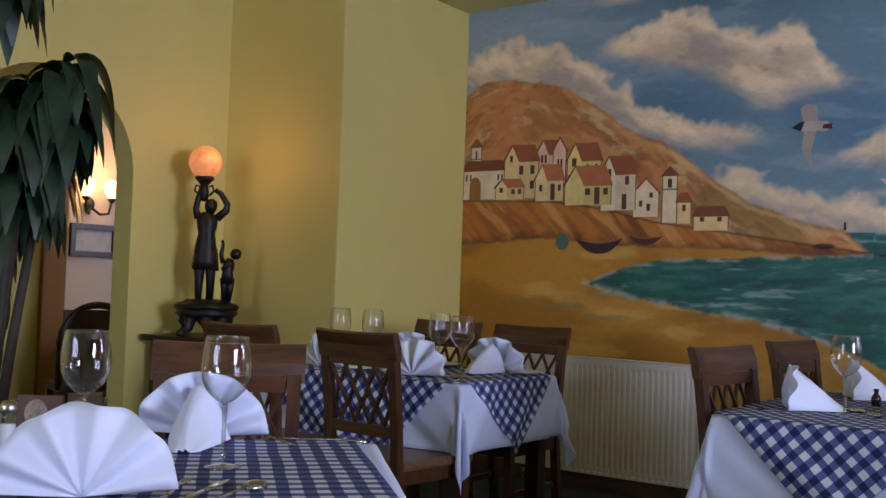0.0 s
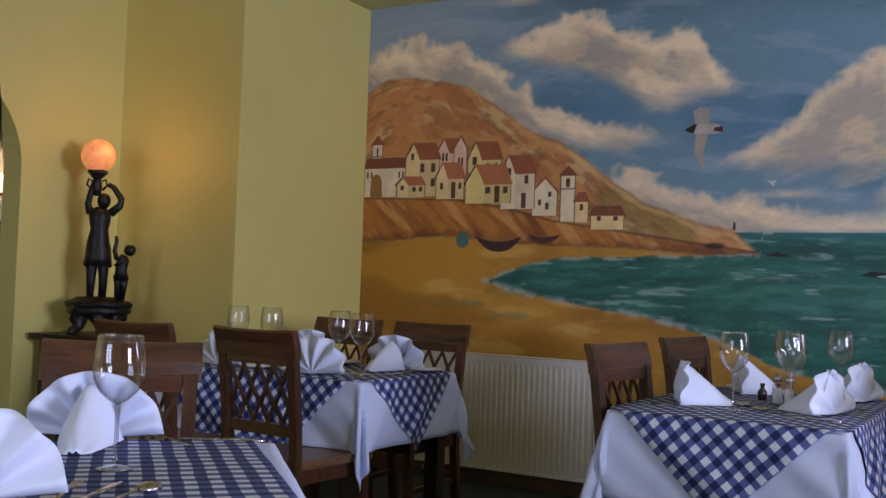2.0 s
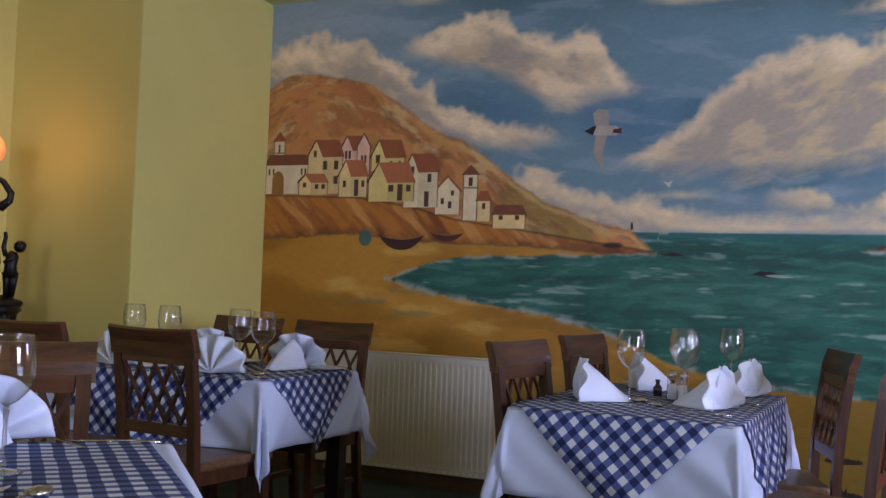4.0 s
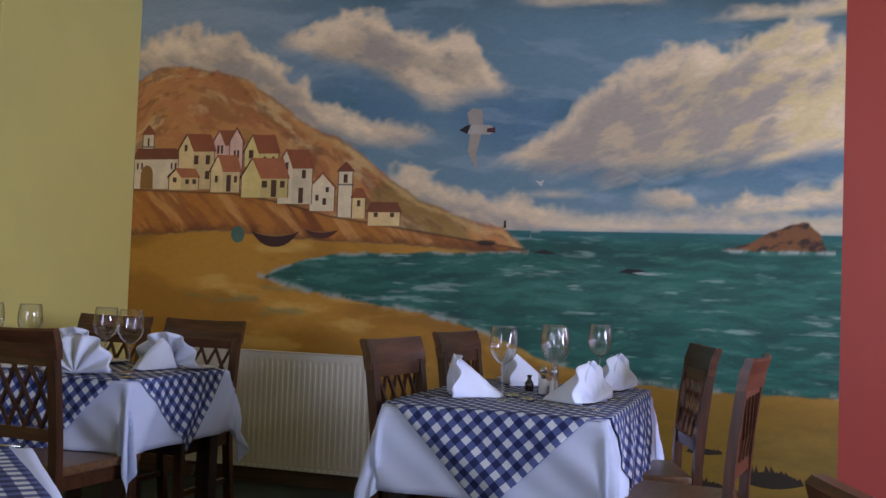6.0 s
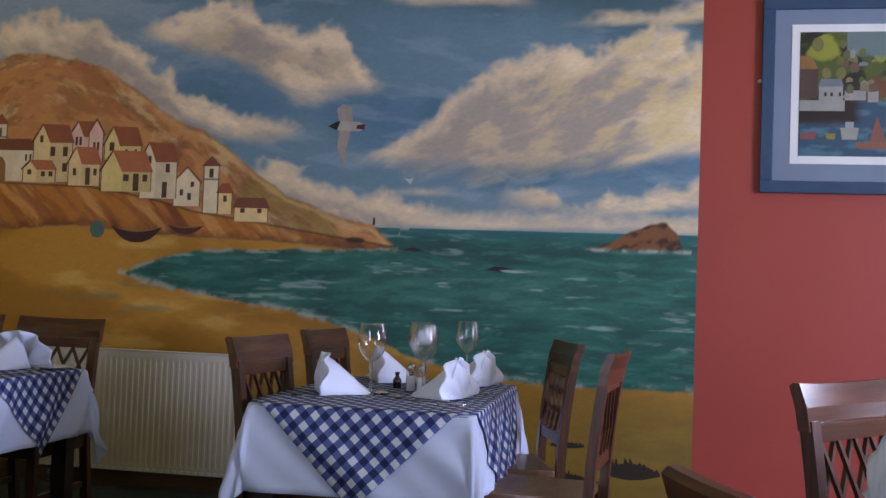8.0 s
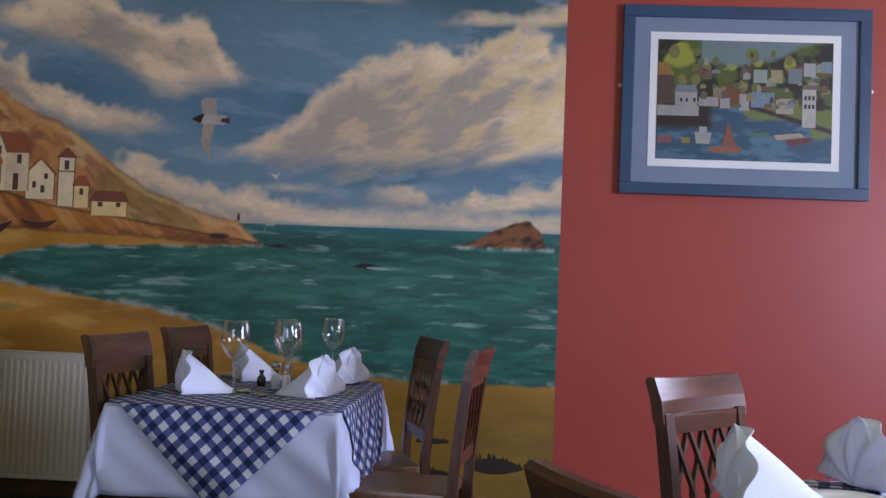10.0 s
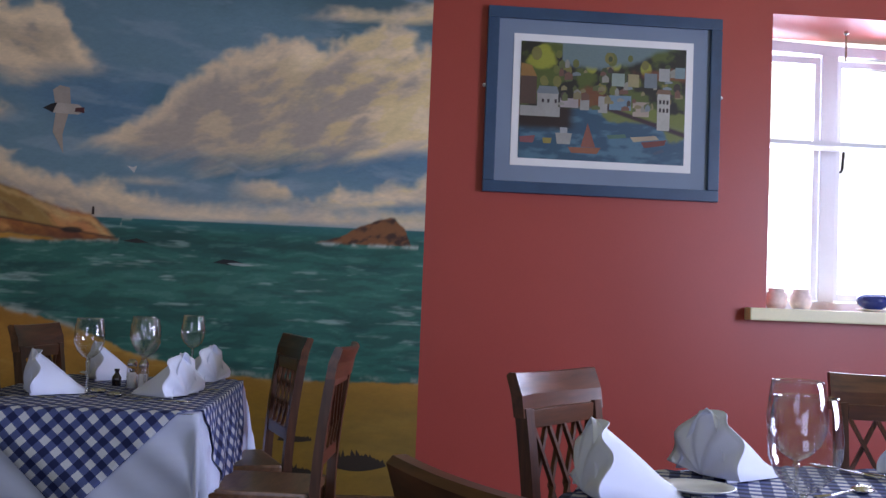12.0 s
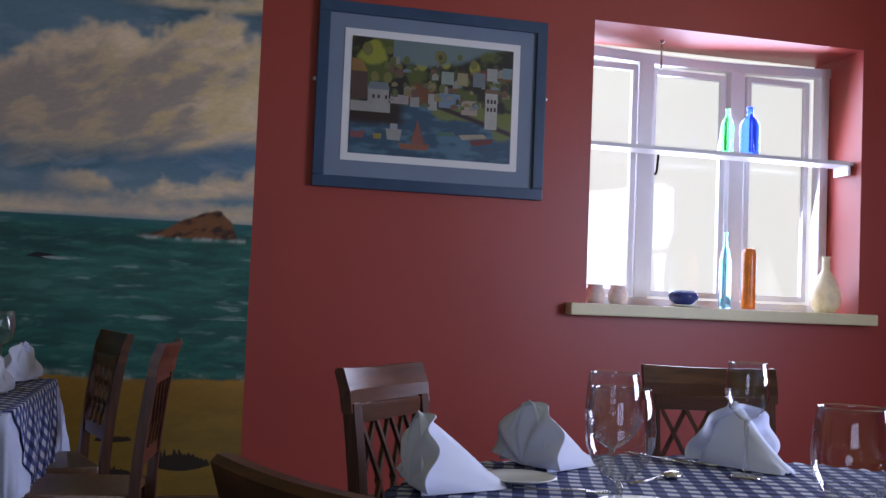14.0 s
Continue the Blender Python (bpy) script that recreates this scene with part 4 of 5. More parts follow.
def build_picture():
    pic = thing("framed_picture", "large framed harbour print in a blue frame", "picture")
    x0, x1, z0, z1, y = 0.625, 1.915, 1.725, 2.73, WALL - 0.005
    f = bmesh.new()
    w = 0.062
    for a in ((x0, x1, z0, z0 + w), (x0, x1, z1 - w, z1), (x0, x0 + w, z0 + w, z1 - w), (x1 - w, x1, z0 + w, z1 - w)):
        box(f, a[0], a[1], y - 0.035, y, a[2], a[3], 0.006)
    part("frame", f, M_FRAME, pic)
    part("mount", boxed(x0 + w - 0.004, x1 - w + 0.004, y - 0.014, y - 0.006, z0 + w - 0.004, z1 - w + 0.004), M_MAT, pic, "pale blue card mount")
    part("border", boxed(0.77, 1.76, y - 0.017, y - 0.0145, 1.875, 2.59), M_PAPER, pic, "white card border")
    pr = painted_grid("print", 0.81, 1.72, 1.915, 2.55, y - 0.019, 0.006, print_colours, M_PRINT)
    pr.parent = pic
    yb = y - 0.019
    white, grey, red = (0.68, 0.67, 0.64), (0.46, 0.51, 0.53), (0.47, 0.17, 0.14)
    shapes = [("house", rect(0.905, 1.02, 2.155, 2.27), white), ("house", rect(0.812, 0.9, 2.21, 2.36), (0.30, 0.18, 0.13)), ("roof", [(0.812, 2.36), (0.9, 2.36), (0.87, 2.42), (0.812, 2.43)], (0.62, 0.42, 0.15)),
              ("roof", [(0.9, 2.27), (1.025, 2.27), (1.01, 2.31), (0.915, 2.31)], grey), ("quay", rect(0.812, 1.03, 2.145, 2.2), white), ("house", rect(1.03, 1.13, 2.2, 2.25), (0.72, 0.66, 0.66)),
              ("house", rect(1.14, 1.19, 2.19, 2.25), white), ("house", rect(1.24, 1.29, 2.18, 2.27), white), ("house", rect(1.3, 1.42, 2.2, 2.28), (0.45, 0.58, 0.66)), ("house", rect(1.43, 1.52, 2.17, 2.25), (0.74, 0.66, 0.58)),
              ("house", rect(1.31, 1.38, 2.33, 2.4), (0.62, 0.68, 0.62)), ("house", rect(1.4, 1.46, 2.33, 2.4), (0.66, 0.60, 0.40)), ("house", rect(1.49, 1.56, 2.33, 2.41), grey), ("house", rect(1.57, 1.63, 2.37, 2.44), (0.70, 0.70, 0.68)),
              ("house", rect(1.565, 1.635, 2.1, 2.3), (0.80, 0.78, 0.74)), ("roof", [(1.555, 2.3), (1.645, 2.3), (1.63, 2.325), (1.57, 2.325)], (0.50, 0.36, 0.26)), ("house", rect(1.66, 1.715, 2.39, 2.45), (0.50, 0.60, 0.62)),
              ("hull", [(1.1, 1.955), (1.24, 1.955), (1.26, 1.99), (1.08, 1.985)], (0.62, 0.34, 0.20)), ("sail", [(1.15, 1.99), (1.23, 1.99), (1.185, 2.12)], (0.58, 0.30, 0.22)),
              ("hull", [(1.02, 2.0), (1.09, 2.0), (1.1, 2.06), (1.01, 2.06)], white), ("cabin", rect(1.035, 1.075, 2.06, 2.09), (0.70, 0.72, 0.72)), ("hull", [(0.945, 2.0), (0.985, 2.0), (0.99, 2.03), (0.94, 2.03)], (0.62, 0.55, 0.20)),
              ("hull", [(0.82, 2.0), (0.89, 2.0), (0.9, 2.04), (0.815, 2.03)], (0.60, 0.30, 0.30)), ("hull", [(1.44, 2.03), (1.58, 2.05), (1.56, 2.07), (1.42, 2.055)], (0.76, 0.68, 0.55)), ("hull", [(1.5, 2.0), (1.61, 2.02), (1.62, 2.05), (1.48, 2.03)], red), ("hull", [(1.56, 1.965), (1.61, 1.985), (1.6, 2.0), (1.545, 1.975)], (0.25, 0.32, 0.42)), ("hull", [(1.3, 2.04), (1.4, 2.05), (1.39, 2.07), (1.29, 2.06)], (0.30, 0.45, 0.36))]
    rg = random.Random(9)
    for i in range(60):
        x, z = rg.uniform(1.03, 1.7), rg.uniform(2.19, 2.42)
        w, hh = rg.uniform(0.009, 0.026), rg.uniform(0.012, 0.034)
        tone = rg.choice([(0.62, 0.60, 0.54), (0.50, 0.56, 0.58), (0.46, 0.30, 0.22), (0.36, 0.40, 0.20), (0.58, 0.52, 0.34), (0.25, 0.20, 0.17)])
        shapes.insert(10, ("cottage", [(x - w, z), (x + w, z + 0.004), (x + w, z + hh), (x, z + hh * 1.5), (x - w, z + hh)], tone))
    for i in range(26):
        x, z = rg.uniform(0.82, 1.7), rg.uniform(2.3, 2.49)
        r = rg.uniform(0.012, 0.03)
        tone = rg.choice([(0.42, 0.44, 0.16), (0.24, 0.28, 0.13), (0.18, 0.15, 0.11), (0.50, 0.48, 0.18)])
        shapes.insert(0, ("tree", [(x + r * math.cos(a * 0.7), z + 1.3 * r * math.sin(a * 0.7)) for a in range(9)], tone))
    for k, (nm, loop, c) in enumerate(shapes):
        c = tuple(round(0.72 * v + 0.24 * g, 2) for v, g in zip(c, (0.36, 0.36, 0.33)))
        loop = [(min(1.719, max(0.811, x)), min(2.549, max(1.916, z))) for x, z in loop]
        flat(nm, loop, 0.8 + k * 0.03, c, pr, "", yb)
    for i in range(3):
        for j in range(2):
            flat("window", rect(1.575 + 0.02 * i, 1.587 + 0.02 * i, 2.2 + 0.045 * j, 2.222 + 0.045 * j), 5.2, (0.2, 0.16, 0.16), pr, "", yb)
    for x in (0.93, 0.96, 1.0):
        flat("window", rect(x, x + 0.012, 2.22, 2.24), 5.2, (0.2, 0.16, 0.16), pr, "", yb)
    for x in (x0 - 0.008, x1 + 0.008):
        s = bmesh.new()
        ball(s, (x, y - 0.008, 2.3), 0.011)
        part("hook", s, M_CHINA, pic, "small white wall hook")


build_picture()


def build_statue():
    """A dark cast lamp base: footed plinth, a tall draped form with raised limbs and a small form beside it."""
    bm = bmesh.new()
    for k in range(4):
        a = math.pi / 4 + k * math.pi / 2
        c, s = math.cos(a), math.sin(a)
        sweep(bm, [(0.215 * c, 0.215 * s, 0.0), (0.2 * c, 0.2 * s, 0.025), (0.15 * c, 0.15 * s, 0.05), (0.13 * c, 0.13 * s, 0.12), (0.15 * c, 0.15 * s, 0.17)], [0.03, 0.024, 0.026, 0.04, 0.045])
    for k in range(4):
        a = k * math.pi / 2
        ball(bm, (0.115 * math.cos(a), 0.115 * math.sin(a), 0.115), 0.055, (1, 1, 1.1))
        sweep(bm, [(0.13 * math.cos(a), 0.13 * math.sin(a), 0.1), (0.12 * math.cos(a), 0.12 * math.sin(a), 0.03)], [0.045, 0.004])
    lathe(bm, [(0, 0.07), (0.1, 0.09), (0.165, 0.115), (0.19, 0.14), (0.178, 0.155), (0.19, 0.168), (0.2, 0.185), (0.185, 0.2), (0.15, 0.205), (0.13, 0.22), (0, 0.23)], 36)
    for sx in (-1, 1):
        sweep(bm, [(0.035 * sx - 0.02, 0.01 * sx, 0.22), (0.035 * sx - 0.02, 0, 0.33), (0.033 * sx - 0.02, -0.005, 0.42), (0.022 * sx - 0.02, 0, 0.54)], [0.021, 0.026, 0.034, 0.05], 10)
    sweep(bm, [(-0.02, 0, 0.42), (-0.02, 0, 0.47), (-0.022, 0, 0.56), (-0.02, 0, 0.64), (-0.02, 0, 0.68), (-0.02, 0, 0.745), (-0.015, 0, 0.775)], [0.084, 0.078, 0.068, 0.052, 0.06, 0.068, 0.028], 14, 0.8)
    for k in range(7):
        a = 2 * math.pi * k / 7
        sweep(bm, [(-0.02 + 0.066 * math.cos(a), 0.05 * math.sin(a), 0.41), (-0.02 + 0.06 * math.cos(a + 0.2), 0.045 * math.sin(a + 0.2), 0.52), (-0.02 + 0.045 * math.cos(a + 0.3), 0.035 * math.sin(a + 0.3), 0.62)], [0.018, 0.014, 0.008], 6)
    ball(bm, (0.0, -0.005, 0.815), 0.043, (0.95, 1, 1.15))
    sweep(bm, [(-0.075, 0, 0.735), (-0.092, 0, 0.79), (-0.08, 0, 0.86), (-0.06, 0, 0.93)], [0.026, 0.021, 0.018, 0.016])
    sweep(bm, [(0.04, 0, 0.74), (0.095, 0, 0.79), (0.1, 0, 0.83), (0.055, 0, 0.9), (0.02, 0, 0.92)], [0.026, 0.022, 0.02, 0.017, 0.015])
    lathe(bm, [(0, 0.84), (0.026, 0.85), (0.03, 0.9), (0.024, 0.945), (0.05, 0.975), (0.062, 0.985), (0.058, 1.0), (0, 1.0)], 16, Matrix.Translation((-0.045, 0, 0)))
    for sx in (-1, 1):
        sweep(bm, [(-0.045 + sx * 0.03, 0, 0.88), (-0.045 + sx * 0.06, 0, 0.91), (-0.045 + sx * 0.05, 0, 0.945), (-0.045 + sx * 0.028, 0, 0.935)], 0.007)
    o = Vector((0.12, -0.04, 0))
    for sx in (-1, 1):
        sweep(bm, [o + Vector((0.016 * sx, 0, 0.22)), o + Vector((0.018 * sx, 0, 0.3)), o + Vector((0.016 * sx, 0, 0.36))], [0.018, 0.022, 0.03])
    sweep(bm, [o + Vector((0, 0, 0.33)), o + Vector((0, 0, 0.4)), o + Vector((0.005, 0, 0.46)), o + Vector((0.015, 0, 0.485))], [0.046, 0.034, 0.038, 0.02], 10, 0.9)
    ball(bm, o + Vector((0.045, 0, 0.517)), 0.036)
    sweep(bm, [o + Vector((-0.03, 0, 0.46)), o + Vector((-0.045, 0, 0.51)), o + Vector((-0.035, 0, 0.57)), o + Vector((-0.04, 0, 0.6))], [0.016, 0.013, 0.011, 0.009])
    sweep(bm, [o + Vector((0.03, 0, 0.46)), o + Vector((0.0, -0.03, 0.44)), o + Vector((-0.04, -0.02, 0.42))], [0.015, 0.012, 0.01])
    for v in bm.verts:
        v.co += (0.012 if v.co.z < 0.225 else 0.004) * noise.noise_vector(v.co * 26)
    ob = part("statue", bm, M_BRONZE, None, "", True)
    tagged(ob, "dark bronze figural lamp base on a footed plinth", "statue")
    ob.matrix_world = pose(-4.42, 3.84, 0.83, 0, 0, 48) @ Matrix.Scale(0.89, 4)
    bm = bmesh.new()
    ball(bm, (0, 0, 0), 0.092, seg=28)
    g = part("lamp_globe", bm, M_GLOBE, None, "", True)
    tagged(g, "glowing amber mottled glass lamp globe", "lamp")
    g.location = ob.matrix_world @ Vector((-0.045, 0, 1.09))
    d = bpy.data.lights.new("globe_glow", "POINT")
    d.energy, d.color, d.shadow_soft_size = 2.6, (1.0, 0.45, 0.14), 0.1
    lamp = new("globe_glow", d)
    lamp.location = g.location + Vector((0.16, -0.02, 0.06))
    ped = thing("pedestal", "plain dark wooden pedestal under the bronze lamp", "pedestal")
    part("top", boxed(-4.68, -4.16, 3.6, 4.08, 0.795, 0.829, 0.006), M_DARK, ped)
    part("body", boxed(-4.64, -4.2, 3.64, 4.04, 0.0, 0.794, 0.01), M_DARK, ped)


build_statue()


# ---- chairs ----
def build_chair(group, label):
    """Faces +y; the origin is on the floor below the middle of the back."""
    c = thing("dining_chair", label, "chair", group)
    W, H = 0.405, 0.965

    def rake(z):
        return -0.02 - 0.16 * max(0, z - 0.45) ** 1.6

    bm = bmesh.new()
    box(bm, -0.2, 0.2, 0.0, 0.42, 0.44, 0.475, 0.012)
    part("seat", bm, M_SEAT, c, "lighter brown seat")
    for sx in (-1, 1):
        bm = bmesh.new()
        bar(bm, [(sx * (W / 2 - 0.02), rake(0) - 0.05 + 0.05 * min(1, z / 0.4), z) if z < 0.45 else (sx * (W / 2 - 0.02 + 0.006 * (z - 0.45)), rake(z), z) for z in (0.0, 0.2, 0.4, 0.5, 0.6, 0.7, 0.8, 0.86, 0.884)], 0.038, 0.034)
        part("back_leg", bm, M_WOOD, c)
        bm = bmesh.new()
        bar(bm, [(sx * 0.178, 0.385, 0.0), (sx * 0.178, 0.385, 0.44)], 0.036, 0.036)
        part("leg", bm, M_WOOD, c)
        part("side_rail", boxed(sx * 0.178 - 0.011, sx * 0.178 + 0.011, 0.0, 0.37, 0.385, 0.439, 0.003), M_WOODX, c)
        part("stretcher", boxed(sx * 0.178 - 0.009, sx * 0.178 + 0.009, -0.01, 0.37, 0.2, 0.226, 0.003), M_WOODX, c)
    part("front_rail", boxed(-0.158, 0.158, 0.374, 0.396, 0.385, 0.439, 0.003), M_WOODX, c)
    # top rail, bowed and flared at its ends
    bm = bmesh.new()
    n = 26
    rings = []
    for i in range(n + 1):
        t = 2 * i / n - 1
        x = t * (W / 2 + 0.012)
        yb = -0.022 * (1 - t * t)
        top = H + 0.006 * t * t
        bot = H - 0.1 - 0.004 * t * t
        rings.append([bm.verts.new((x, rake(z) + yb + o, z)) for z, o in ((bot, 0.015), (bot, -0.015), ((top + bot) / 2, -0.016), (top - 0.008, -0.024), (top, -0.014), (top, 0.004), ((top + bot) / 2, 0.016))])
    for a, b in zip(rings, rings[1:]):
        for k in range(len(a)):
            bm.faces.new((a[k], a[(k + 1) % len(a)], b[(k + 1) % len(a)], b[k]))
    bm.faces.new(rings[0][::-1])
    bm.faces.new(rings[-1])
    part("top_rail", bm, M_WOODX, c)
    for z in (0.855, 0.585):
        part("cross_rail", boxed(-W / 2 + 0.039, W / 2 - 0.039, rake(z) - 0.011, rake(z) + 0.011, z - 0.022, z + 0.024, 0.003), M_WOODX, c)
    # crossing slats
    span = W / 2 - 0.045
    k = 4
    for i in range(k):
        for d in (-1, 1):
            bm = bmesh.new()
            mid = -span + 2 * span * (i + 0.5) / k
            pts = []
            for j in range(4):
                t = j / 3
                x = mid + d * (span / k) * 1.05 * (1 - 3 * t if t < 0.6667 else 3 * t - 3) * 0.95
                z = 0.605 + 0.23 * (1 - t)
                pts.append((max(-span, min(span, x)), rake(z) + 0.004 * d, z))
            bar(bm, pts[::-1], 0.013, 0.011)
            part("slat", bm, M_WOOD, c)
    return c


CHAIRS = {}


def chair(x, y, face, group, label):
    """face: degrees from +y towards -x in which the sitter looks."""
    m = pose(x, y, 0, 0, 0, face)
    if not CHAIRS:
        CHAIRS[0] = build_chair(group, label)
        CHAIRS[0].matrix_world = m
        return CHAIRS[0]
    c = copy_thing(CHAIRS[0], m)
    return tagged(c, label, "chair", group)


# ---- table linen ----
def cloth_object(name, half, turn, table, height, offset, material, parent=None, label="", cells=84, ripple=0.008, round_r=None, seed=0):
    """A square cloth laid over a table top and hanging down its sides. turn: degrees between cloth and table."""
    L, W = table
    n = cells
    ha, hb = half
    ca, sa = math.cos(radians(turn)), math.sin(radians(turn))
    verts, uvs = [], []
    for i in range(n + 1):
        for j in range(n + 1):
            s, t = ha * (2 * i / n - 1), hb * (2 * j / n - 1)
            px, py = ca * s - sa * t, sa * s + ca * t
            uvs.append((s, t))
            if round_r:
                r = math.hypot(px, py)
                ex, k = max(r - round_r, 0), min(1, round_r / max(r, 1e-6))
                bx, by, d = px * k, py * k, ex
                dx, dy = (px / max(r, 1e-6), py / max(r, 1e-6))
                w = math.atan2(py, px) * round_r
            else:
                ex, ey = max(abs(px) - L, 0), max(abs(py) - W, 0)
                d = math.hypot(ex, ey)
                bx, by = max(-L, min(L, px)), max(-W, min(W, py))
                dx, dy = (math.copysign(ex, px) / d, math.copysign(ey, py) / d) if d else (0, 0)
                w = px + 1.3 * py + 0.35 * math.atan2(dy, dx)
            if d > 0:
                fold = math.sin(w * 17 + seed) + 0.6 * math.sin(w * 31 + 2 * seed)
                corner = (0 if round_r else 2 * abs(dx * dy))
                out = 0.010 + 0.9 * offset + 0.07 * d + ripple * min(1, d / 0.15) * (fold + 1.2) + 0.2 * corner * d * (0.62 + 0.38 * math.sin(12 * math.atan2(dy, dx) + seed))
                drop = max(0, d - 0.006) * (0.99 + 0.1 * corner)
                verts.append((bx + dx * out, by + dy * out, height + offset - drop))
            else:
                e = min(L - abs(px), W - abs(py)) if not round_r else round_r - math.hypot(px, py)
                sag = -0.004 * max(0, 1 - e / 0.02)
                verts.append((px, py, height + offset + sag + 0.0015 * noise.noise((px * 7, py * 7, seed))))
    quads = [(i * (n + 1) + j, (i + 1) * (n + 1) + j, (i + 1) * (n + 1) + j + 1, i * (n + 1) + j + 1) for i in range(n) for j in range(n)]
    me = bpy.data.meshes.new(name)
    me.from_pydata(verts, [], quads)
    uv = me.uv_layers.new(name="UVMap")
    flat_uv = [c for p in me.polygons for k in p.vertices for c in uvs[k]]
    uv.data.foreach_set("uv", flat_uv)
    for p in me.polygons:
        p.use_smooth = True
    me.materials.append(material)
    ob = new(name, me)
    sol = ob.modifiers.new("thickness", "SOLIDIFY")
    sol.thickness, sol.offset = 0.002, 1.0
    return ob


def table_set(cx, cy, face, size, label, white_hang=0.29, over_half=0.64, over_turn=45, round_r=None, seed=0):
    L, W = size[0] / 2, size[1] / 2
    m = pose(cx, cy, 0, 0, 0, face)
    t = thing("dining_table", label, "table", "restaurant tables", m)
    if round_r:
        bm = bmesh.new()
        lathe(bm, [(0, 0.715), (round_r - 0.01, 0.715), (round_r, 0.73), (round_r - 0.006, 0.75), (0, 0.75)], 40)
        part("tabletop", bm, M_DARK, t)
        L = W = round_r * 0.7
    else:
        part("tabletop", boxed(-L, L, -W, W, 0.715, 0.75, 0.006), M_DARK, t)
        for sy in (-1, 1):
            part("apron", boxed(-L + 0.09, L - 0.09, sy * (W - 0.05) - 0.011, sy * (W - 0.05) + 0.011, 0.62, 0.714, 0.003), M_DARK, t)
    for sx in (-1, 1):
        for sy in (-1, 1):
            bm = bmesh.new()
            x, y = sx * (L - 0.055), sy * (W - 0.055)
            bar(bm, [(x, y, 0.0), (x, y, 0.714)], 0.068, 0.068)
            part("leg", bm, M_DARK, t)
    lw = (round_r + white_hang,) * 2 if round_r else (L + white_hang, W + white_hang)
    a = cloth_object("white_tablecloth", lw, 0, (L - 0.003, W - 0.003), 0.752, 0.0, M_WHITE, seed=seed, round_r=round_r)
    tagged(a, "long white linen tablecloth hanging in soft folds", "tablecloth", "white cloths")
    a.matrix_world = m
    b = cloth_object("gingham_cloth", over_half if isinstance(over_half, tuple) else (over_half, over_half), over_turn, (L, W), 0.752, 0.006, M_GING, seed=seed, round_r=round_r + 0.003 if round_r else None)
    tagged(b, "blue and white gingham cloth laid over white linen", "tablecloth", "gingham cloths")
    b.matrix_world = m
    return m


TOP = 0.762


# ---- table ware ----
WARE = {}


def repeat(key, build, m):
    if key not in WARE:
        WARE[key] = build()
        WARE[key].matrix_world = m
        return WARE[key]
    return copy_thing(WARE[key], m)


def build_glass():
    g = thing("wine_glass", "clear empty stemmed wine glass on a laid table", "glass", "wine glasses")
    bm = bmesh.new()
    out = [(0.005, 0.13), (0.02, 0.139), (0.037, 0.158), (0.0465, 0.183), (0.048, 0.207), (0.045, 0.242), (0.041, 0.267)]
    lip = [(0.0403, 0.2685), (0.0396, 0.267), (0.0398, 0.264)]
    lathe(bm, [(0, 0.1292)] + [(1.08 * r, z) for r, z in out + lip], 40)
    part("bowl", bm, M_GLASS, g, "", True)
    bm = bmesh.new()
    lathe(bm, [(0, 0.008), (0.0065, 0.015), (0.0046, 0.034), (0.0042, 0.095), (0.0062, 0.122), (0.005, 0.1295), (0, 0.1295)], 20)
    part("stem", bm, M_STEM_GL, g, "", True)
    bm = bmesh.new()
    lathe(bm, [(0, 0.0), (0.037, 0.0), (0.039, 0.002), (0.02, 0.0055), (0.007, 0.0078), (0, 0.0078)], 32)
    part("foot", bm, M_STEM_GL, g, "", True)
    return g


def build_napkin(k=5, depth=0.022, tall=0.125, wide=0.05, R=0.165, back=0.044, tail=0.2):
    """A pleated half-round fan with a folded foot behind it; the fan looks to -y."""
    bm = bmesh.new()
    n, rows = 96, 9
    grid = []
    for i in range(n + 1):
        u = i / n
        a = math.pi * (0.02 + 0.96 * u)
        col = []
        for j in range(rows + 1):
            f = j / rows
            r = R * f * (1 + 0.008 * math.sin(k * 2 * math.pi * u) * f)
            pleat = depth * (f ** 1.1) * math.sin(k * 2 * math.pi * u)
            bulge = -0.03 * math.sin(math.pi * f) * math.sin(a)
            col.append(bm.verts.new((-r * math.cos(a) * 0.98, pleat + bulge * 0.6 + 0.03 * f * math.sin(a), 0.004 + r * math.sin(a) * 0.96)))
        grid.append(col)
    for a, b in zip(grid, grid[1:]):
        for j in range(rows):
            bm.faces.new((a[j], b[j], b[j + 1], a[j + 1]))
    # the foot: a smooth cone falling from the crest of the fan to the table
    n2 = 18
    g2 = []
    across = [-1, -0.85, -0.65, -0.45, -0.22, 0, 0.22, 0.45, 0.65, 0.85, 1]
    for i in range(n2 + 1):
        t = i / n2
        ridge = tall * (1 - t) ** 1.05 + 0.008
        half = wide * (1 - t) ** 0.7 + 0.022
        y = back + tail * t
        row = []
        for q in across:
            z = max(0.003, ridge * (1 - abs(q) ** 1.7) + 0.004 * math.sin(9 * q + 4 * t))
            row.append(bm.verts.new((half * q + 0.012 * math.sin(3 * t) * (1 - abs(q)), y - 0.012 * abs(q) * (1 - t), z)))
        g2.append(row)
    for a, b in zip(g2, g2[1:]):
        for j in range(len(across) - 1):
            bm.faces.new((a[j], b[j], b[j + 1], a[j + 1]))
    bmesh.ops.remove_doubles(bm, verts=bm.verts, dist=0.0004)
    ob = part("napkin", bm, M_NAPKIN, None, "", True)
    sol = ob.modifiers.new("thickness", "SOLIDIFY")
    sol.thickness = 0.0025
    return tagged(ob, "white linen napkin folded into a standing fan", "napkin", "folded napkins")


